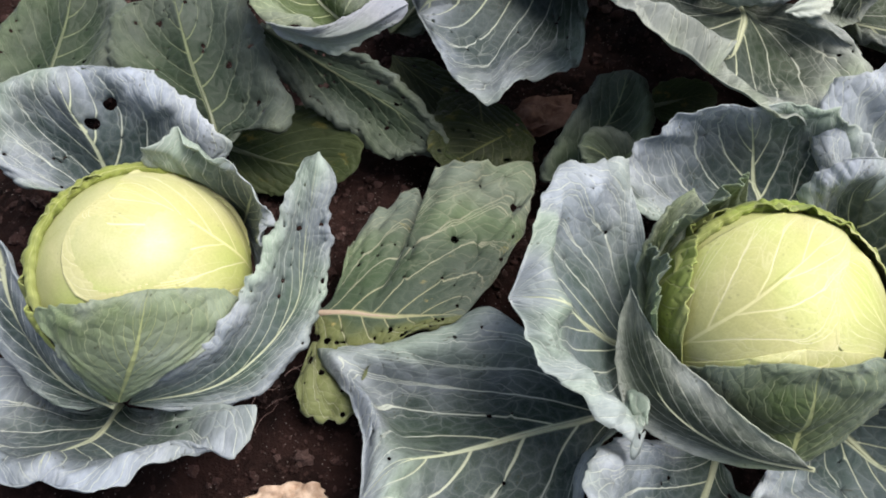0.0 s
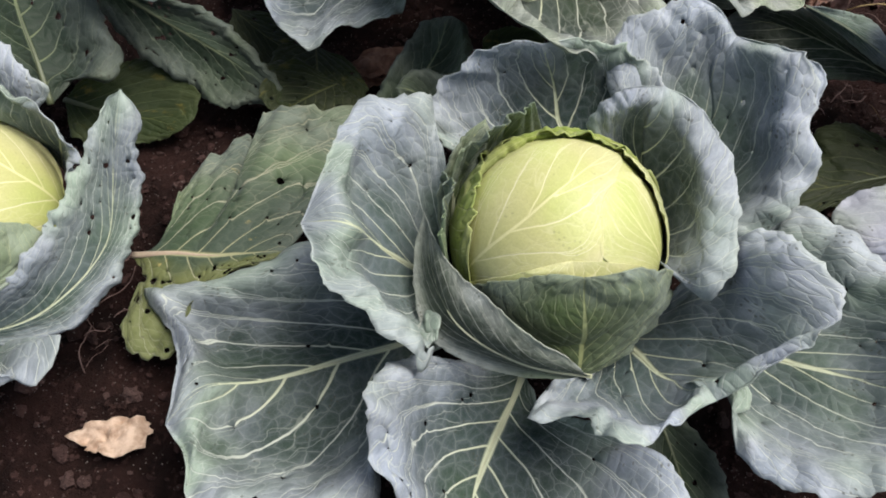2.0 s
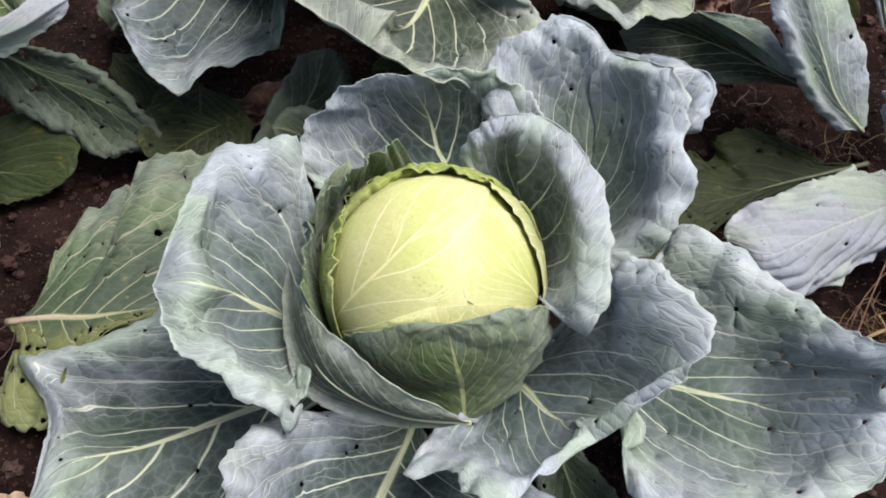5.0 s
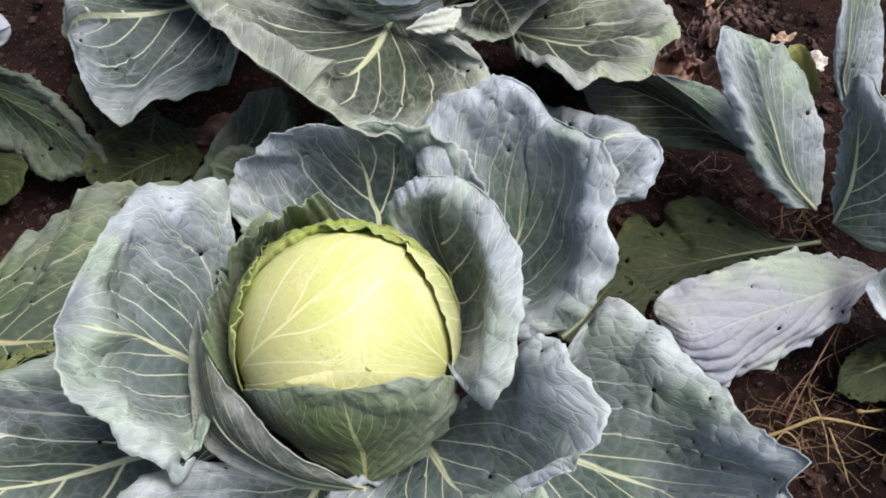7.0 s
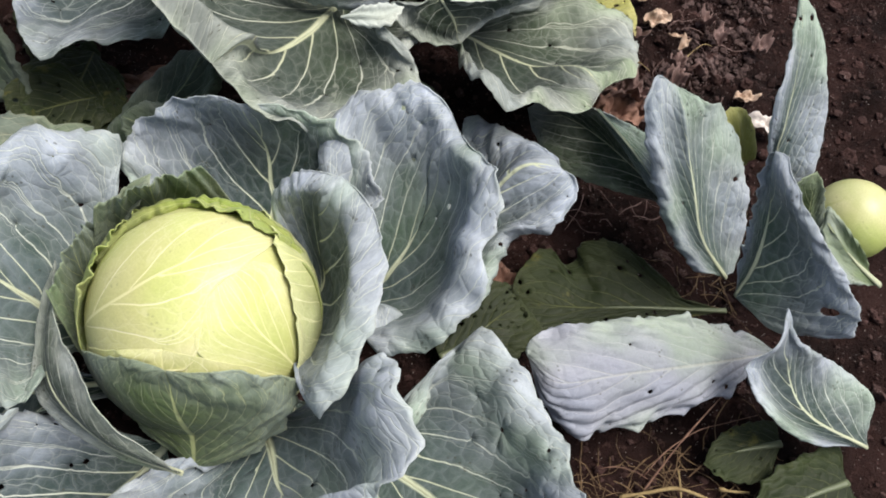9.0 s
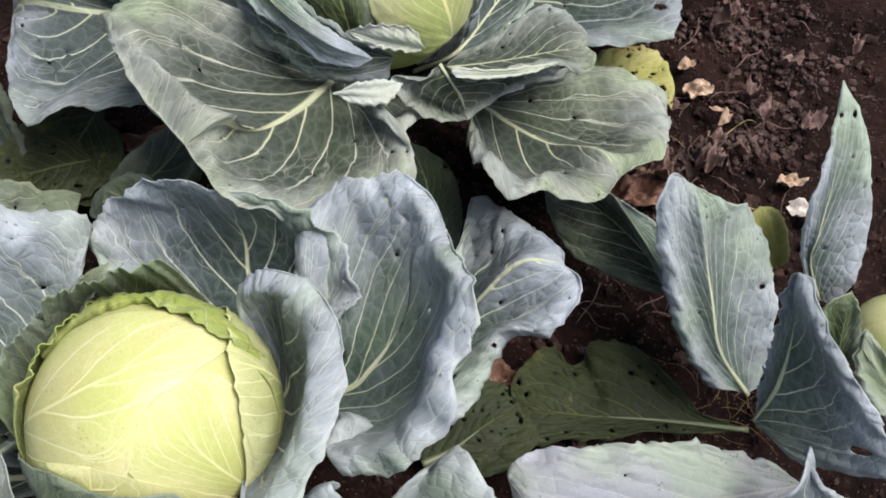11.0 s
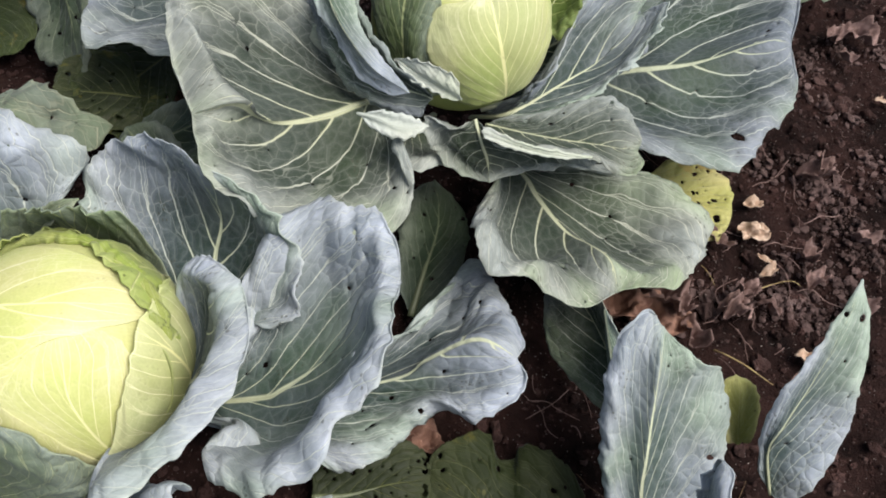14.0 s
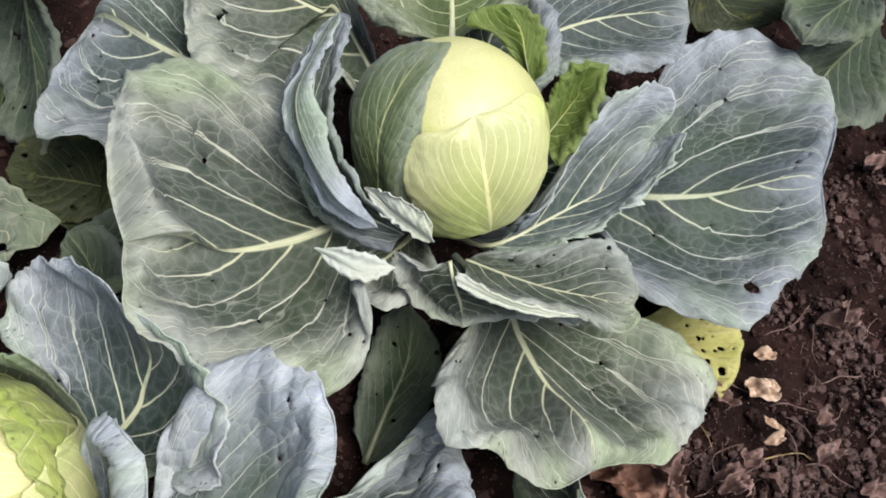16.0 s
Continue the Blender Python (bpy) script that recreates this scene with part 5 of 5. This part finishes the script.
TAN, RED, PINK = "pale tan dry leaf lying on soil", "red-brown rotten leaf on dark soil", "crumpled pinkish brown leaf scrap on soil"
LITTER = [
    (-0.084, 0.349, 0.044, 8, 'tan', 0.010, 2.1),
    (0.247, 0.891, 0.077, 10, 'red', 0.010, 1.5),
    (0.982, 1.221, 0.017, 40, 'tan', 0.012, 1.6),
    (1.027, 1.138, 0.012, 10, 'tan', 0.010, 1.9),
    (1.016, 1.053, 0.022, 60, 'pink', 0.021, 2.4),
    (1.041, 1.334, 0.022, 100, 'pink', 0.023, 1.7),
    (1.003, 1.655, 0.031, 0, 'pink', 0.021, 2.4),
    (1.085, 1.551, 0.012, 20, 'tan', 0.006, 1.5),
    (1.003, 1.598, 0.015, 0, 'pink', 0.013, 2.0),
    (1.136, 1.032, 0.022, 30, 'tan', 0.014, 1.9),
    (1.165, 0.977, 0.028, -20, 'white', 0.012, 2.2),
    (0.965, 1.127, 0.018, 10, 'pink', 0.016, 2.4),
    (1.100, 1.144, 0.022, 70, 'pink', 0.021, 2.0),
    (1.164, 1.138, 0.022, 30, 'pink', 0.021, 2.0),
    (1.233, 1.316, 0.020, 90, 'pink', 0.021, 2.0),
    (1.134, 1.257, 0.018, 20, 'pink', 0.018, 2.0),
    (0.998, 1.183, 0.017, 0, 'tan', 0.010, 1.6),
    (0.900, 0.987, 0.031, 20, 'pink', 0.023, 2.4),
    (0.930, 0.960, 0.044, 15, 'red', 0.018, 2.0),
    (0.975, 1.628, 0.020, 60, 'pink', 0.018, 2.2),
    (1.044, 1.321, 0.022, 10, 'pink', 0.026, 2.0),
    (1.017, 1.044, 0.022, 50, 'pink', 0.021, 2.0),
    (0.247, 0.904, 0.050, 0, 'red', 0.008, 1.8),
    (1.057, 1.072, 0.013, 0, 'pink', 0.016, 2.4),
    (1.024, 1.027, 0.026, 60, 'pink', 0.03, 1.8),
    (1.024, 1.067, 0.018, 20, 'pink', 0.024, 1.9),
    (0.951, 0.984, 0.026, -45, 'pink', 0.032, 2.0),
    (0.987, 0.967, 0.018, -40, 'pink', 0.024, 2.4),
    (0.899, 0.956, 0.034, 10, 'red', 0.02, 1.8),
    (1.039, 1.122, 0.015, 70, 'tan', 0.016, 1.5),
    (0.995, 1.165, 0.024, 0, 'tan', 0.02, 1.5),
    (1.074, 1.178, 0.018, 30, 'pink', 0.026, 1.7),
    (0.765, 0.659, 0.033, 30, 'red', 0.012, 1.9),
    (0.759, 0.659, 0.028, 10, 'red', 0.010, 2.0),
]
for x, y, size, turn, tone, rise, long in LITTER:
    dead_leaf(x, y, size, turn, {"tan": DRY, "white": BLEACHED, "red": BROWN, "pink": PINKISH}[tone], {"tan": TAN, "white": "bleached white dry leaf scrap on soil", "red": RED, "pink": PINK}[tone], rise, long)


def clods():
    """Loose crumbs of soil and grit over the bed."""
    r = np.random.RandomState(5)
    bm = bmesh.new()
    bmesh.ops.create_icosphere(bm, subdivisions=2, radius=1)
    base = np.array([v.co for v in bm.verts])
    tri = np.array([[v.index for v in f.verts] for f in bm.faces])
    bm.free()
    verts, faces = [], []
    for k in range(9000):
        x, y = r.uniform(-0.75, 1.75), r.uniform(-0.2, 2.1)
        s = 0.0016 + 0.009 * r.rand() ** 4 + (0.007 * r.rand() if r.rand() < 0.02 else 0)
        shape = base * (1 + 0.8 * (r.rand(len(base), 1) - 0.5)) * r.uniform(0.6, 1.35, (1, 3)) * s
        w = r.rand() * 6.3
        c, d = math.cos(w), math.sin(w)
        shape = shape @ np.array(((c, -d, 0), (d, c, 0), (0, 0, 0.8)))
        z = soil_height(Vector((x, y, 0))) - 0.004
        faces.append(tri + len(base) * k)
        verts.append(shape + (x, y, z + s * 0.5))
    at = len(base) * 9000
    bm = bmesh.new()
    bmesh.ops.create_icosphere(bm, subdivisions=1, radius=1)
    base = np.array([v.co for v in bm.verts])
    tri = np.array([[v.index for v in f.verts] for f in bm.faces])
    bm.free()
    for k in range(16000):
        x, y = r.uniform(-0.7, 1.75), r.uniform(-0.15, 1.9)
        s = 0.0012 + 0.0035 * r.rand() ** 3
        z = soil_height(Vector((x, y, 0))) - 0.004
        faces.append(tri + at + len(base) * k)
        verts.append(base * (1 + 0.8 * (r.rand(len(base), 1) - 0.5)) * r.uniform(0.6, 1.4, (1, 3)) * s + (x, y, z + s * 0.4))
    me = bpy.data.meshes.new("soil_crumbs")
    me.from_pydata(np.vstack(verts).tolist(), [], np.vstack(faces).tolist())
    me.materials.append(CLOD)
    return tagged(new("soil_crumbs", me), "loose crumbs and grit of dark soil", "soil", kind="stuff")


clods()


def clumps(places):
    """Paler dried clumps of soil and old roots, broken into small bits."""
    r = np.random.RandomState(21)
    bm = bmesh.new()
    bmesh.ops.create_icosphere(bm, subdivisions=1, radius=1)
    base = np.array([v.co for v in bm.verts])
    tri = np.array([[v.index for v in f.verts] for f in bm.faces])
    bm.free()
    verts, faces = [], []
    for x0, y0, spread in places:
        for _ in range(110):
            x, y = x0 + r.randn() * spread, y0 + r.randn() * spread * 0.7
            s = 0.0010 + 0.0056 * r.rand() ** 3
            shape = base * (1 + 0.7 * (r.rand(len(base), 1) - 0.5)) * r.uniform(0.5, 1.4, (1, 3)) * s
            w = r.rand() * 6.3
            c, d = math.cos(w), math.sin(w)
            shape = shape @ np.array(((c, -d, 0), (d, c, 0), (0, 0, 0.8)))
            heap = 0.014 * math.exp(-((x - x0) ** 2 + (y - y0) ** 2) / (2 * spread ** 2))
            faces.append(tri + len(base) * len(verts))
            verts.append(shape + (x, y, soil_height(Vector((x, y, 0))) - 0.003 + heap * r.rand()))
    me = bpy.data.meshes.new("soil_clumps")
    me.from_pydata(np.vstack(verts).tolist(), [], np.vstack(faces).tolist())
    me.materials.append(CLUMP)
    return tagged(new("soil_clumps", me), "dry pinkish brown clumps of crumbled soil", "soil", kind="stuff")


clumps([(0.816, 1.505, 0.022), (0.823, 1.558, 0.018), (0.91, 1.542, 0.022), (0.874, 1.559, 0.016), (0.956, 1.548, 0.02), (0.894, 1.377, 0.022), (0.837, 1.409, 0.016), (0.966, 1.313, 0.024), (0.727, 1.521, 0.014), (0.989, 1.62, 0.02), (1.059, 1.32, 0.03), (1.025, 1.492, 0.025), (1.073, 1.17, 0.03), (1.055, 1.073, 0.025), (1.109, 1.258, 0.03), (1.155, 1.385, 0.03), (1.206, 1.286, 0.025), (0.928, 0.97, 0.02), (0.986, 1.052, 0.02), (1.093, 1.101, 0.025), (1.06, 1.333, 0.022), (1.03, 1.359, 0.018), (1.101, 1.297, 0.022), (1.082, 1.104, 0.02), (1.129, 1.113, 0.02), (1.155, 1.238, 0.022), (1.149, 1.178, 0.02), (1.118, 1.424, 0.02), (1.06, 1.664, 0.02)])


def strands(name, places, count, material, label, seed, reach=0.07, thick=0.0009):
    """Thin dry roots and straw, curled over one another."""
    r = np.random.RandomState(seed)
    verts, faces, at = [], [], 0
    for _ in range(count):
        cx, cy, spread = places[r.randint(len(places))]
        x, y = cx + r.randn() * spread, cy + r.randn() * spread
        a = r.rand() * 6.3
        bend = r.randn() * 9
        line = []
        n = 12
        step = reach * r.uniform(0.4, 1.6) / n
        z0 = r.uniform(0.002, 0.016)
        for i in range(n):
            line.append((x, y, z0 + 0.006 * math.sin(i * 0.5 + a)))
            x, y = x + step * math.cos(a), y + step * math.sin(a)
            a += bend * step + r.randn() * 0.12
        line = np.array(line)
        t = unit(np.gradient(line, axis=0))
        s = unit(np.cross(t, (0, 0, 1.0)))
        m = np.cross(s, t)
        w = thick * r.uniform(0.5, 1.4)
        ring = [line + w * (math.cos(k * 1.571) * s + math.sin(k * 1.571) * m) for k in range(4)]
        verts.append(np.stack(ring, 1).reshape(-1, 3))
        for i in range(n - 1):
            for k in range(4):
                faces.append((at + 4 * i + k, at + 4 * i + (k + 1) % 4, at + 4 * i + 4 + (k + 1) % 4, at + 4 * i + 4 + k))
        at += 4 * n
    me = bpy.data.meshes.new(name)
    me.from_pydata(np.vstack(verts).tolist(), [], faces)
    me.materials.append(material)
    return tagged(new(name, me), label, "dry roots", kind="stuff")


strands("dry_roots", [(0.967, 0.399, 0.035), (1.041, 0.432, 0.04), (0.91, 0.374, 0.03), (1.052, 0.696, 0.03), (1.007, 0.647, 0.03), (1.002, 0.384, 0.04)], 130, STRAW, "tangled thin yellow-brown dry roots and straw", 3, reach=0.06, thick=0.0006)
strands("root_hairs", [(1.04, 1.255, 0.08), (1.014, 1.024, 0.06), (0.924, 0.796, 0.05), (-0.1, 0.521, 0.05), (1.031, 1.193, 0.09)], 90, PINKISH, "fine pale root hairs scattered on soil", 8, reach=0.05, thick=0.0006)

STRAW_PALE = dry_material("pale_straw", (0.15, 0.095, 0.035), (0.36, 0.27, 0.12))
STALK_RED = dry_material("reddish_stalk", (0.10, 0.045, 0.028), (0.26, 0.15, 0.10))
ROOTS = [
    ([(0.931, 0.393, 0.010), (0.963, 0.400, 0.020), (0.993, 0.407, 0.025), (1.022, 0.403, 0.022), (1.048, 0.396, 0.018), (1.076, 0.390, 0.012)], 0.003, STRAW_PALE),
    ([(0.959, 0.403, 0.010), (0.978, 0.431, 0.025), (1.000, 0.462, 0.040), (1.031, 0.500, 0.050), (1.065, 0.539, 0.055)], 0.0014, STALK_RED),
    ([(1.001, 0.433, 0.015), (1.001, 0.408, 0.020), (1.000, 0.382, 0.020), (0.997, 0.357, 0.012)], 0.0015, STRAW_PALE),
    ([(1.007, 0.396, 0.020), (1.008, 0.374, 0.020), (1.012, 0.357, 0.016), (1.013, 0.333, 0.012)], 0.0017, STRAW_PALE),
    ([(0.908, 0.424, 0.010), (0.926, 0.426, 0.018), (0.948, 0.423, 0.018), (0.964, 0.418, 0.012)], 0.001, STALK_RED),
    ([(1.049, 0.416, 0.014), (1.066, 0.414, 0.016), (1.086, 0.416, 0.014)], 0.0026, STRAW_PALE),
    ([(0.940, 0.385, 0.012), (0.954, 0.395, 0.020), (0.967, 0.382, 0.016), (0.966, 0.362, 0.012)], 0.0013, STRAW_PALE),
    ([(0.960, 0.421, 0.014), (0.985, 0.451, 0.022), (1.022, 0.479, 0.026), (1.058, 0.494, 0.024), (1.104, 0.513, 0.016)], 0.0009, STALK_RED),
    ([(1.019, 0.971, 0.010), (1.033, 0.965, 0.024), (1.058, 0.962, 0.030), (1.081, 0.962, 0.026), (1.102, 0.966, 0.016)], 0.0016, STRAW_PALE),
    ([(1.008, 1.056, 0.012), (1.032, 1.080, 0.020), (1.049, 1.100, 0.026), (1.069, 1.121, 0.024), (1.085, 1.127, 0.016)], 0.0011, STRAW_PALE),
    ([(0.956, 1.081, 0.010), (0.970, 1.071, 0.014), (0.984, 1.062, 0.010)], 0.0009, STRAW_PALE),
]
for line, thick, tone in ROOTS:
    way = spline(line, 24)
    width = thick * (0.8 + 0.25 * wander(np.linspace(0, 9, 24), len(way) + int(thick * 1e5))) * np.linspace(1.15, 0.55, 24)
    root = part("dry_root", tube(way, width, 6), tone)
    tagged(root, "single thin dry root lying on dark soil", "dry root", "dry roots on the soil")
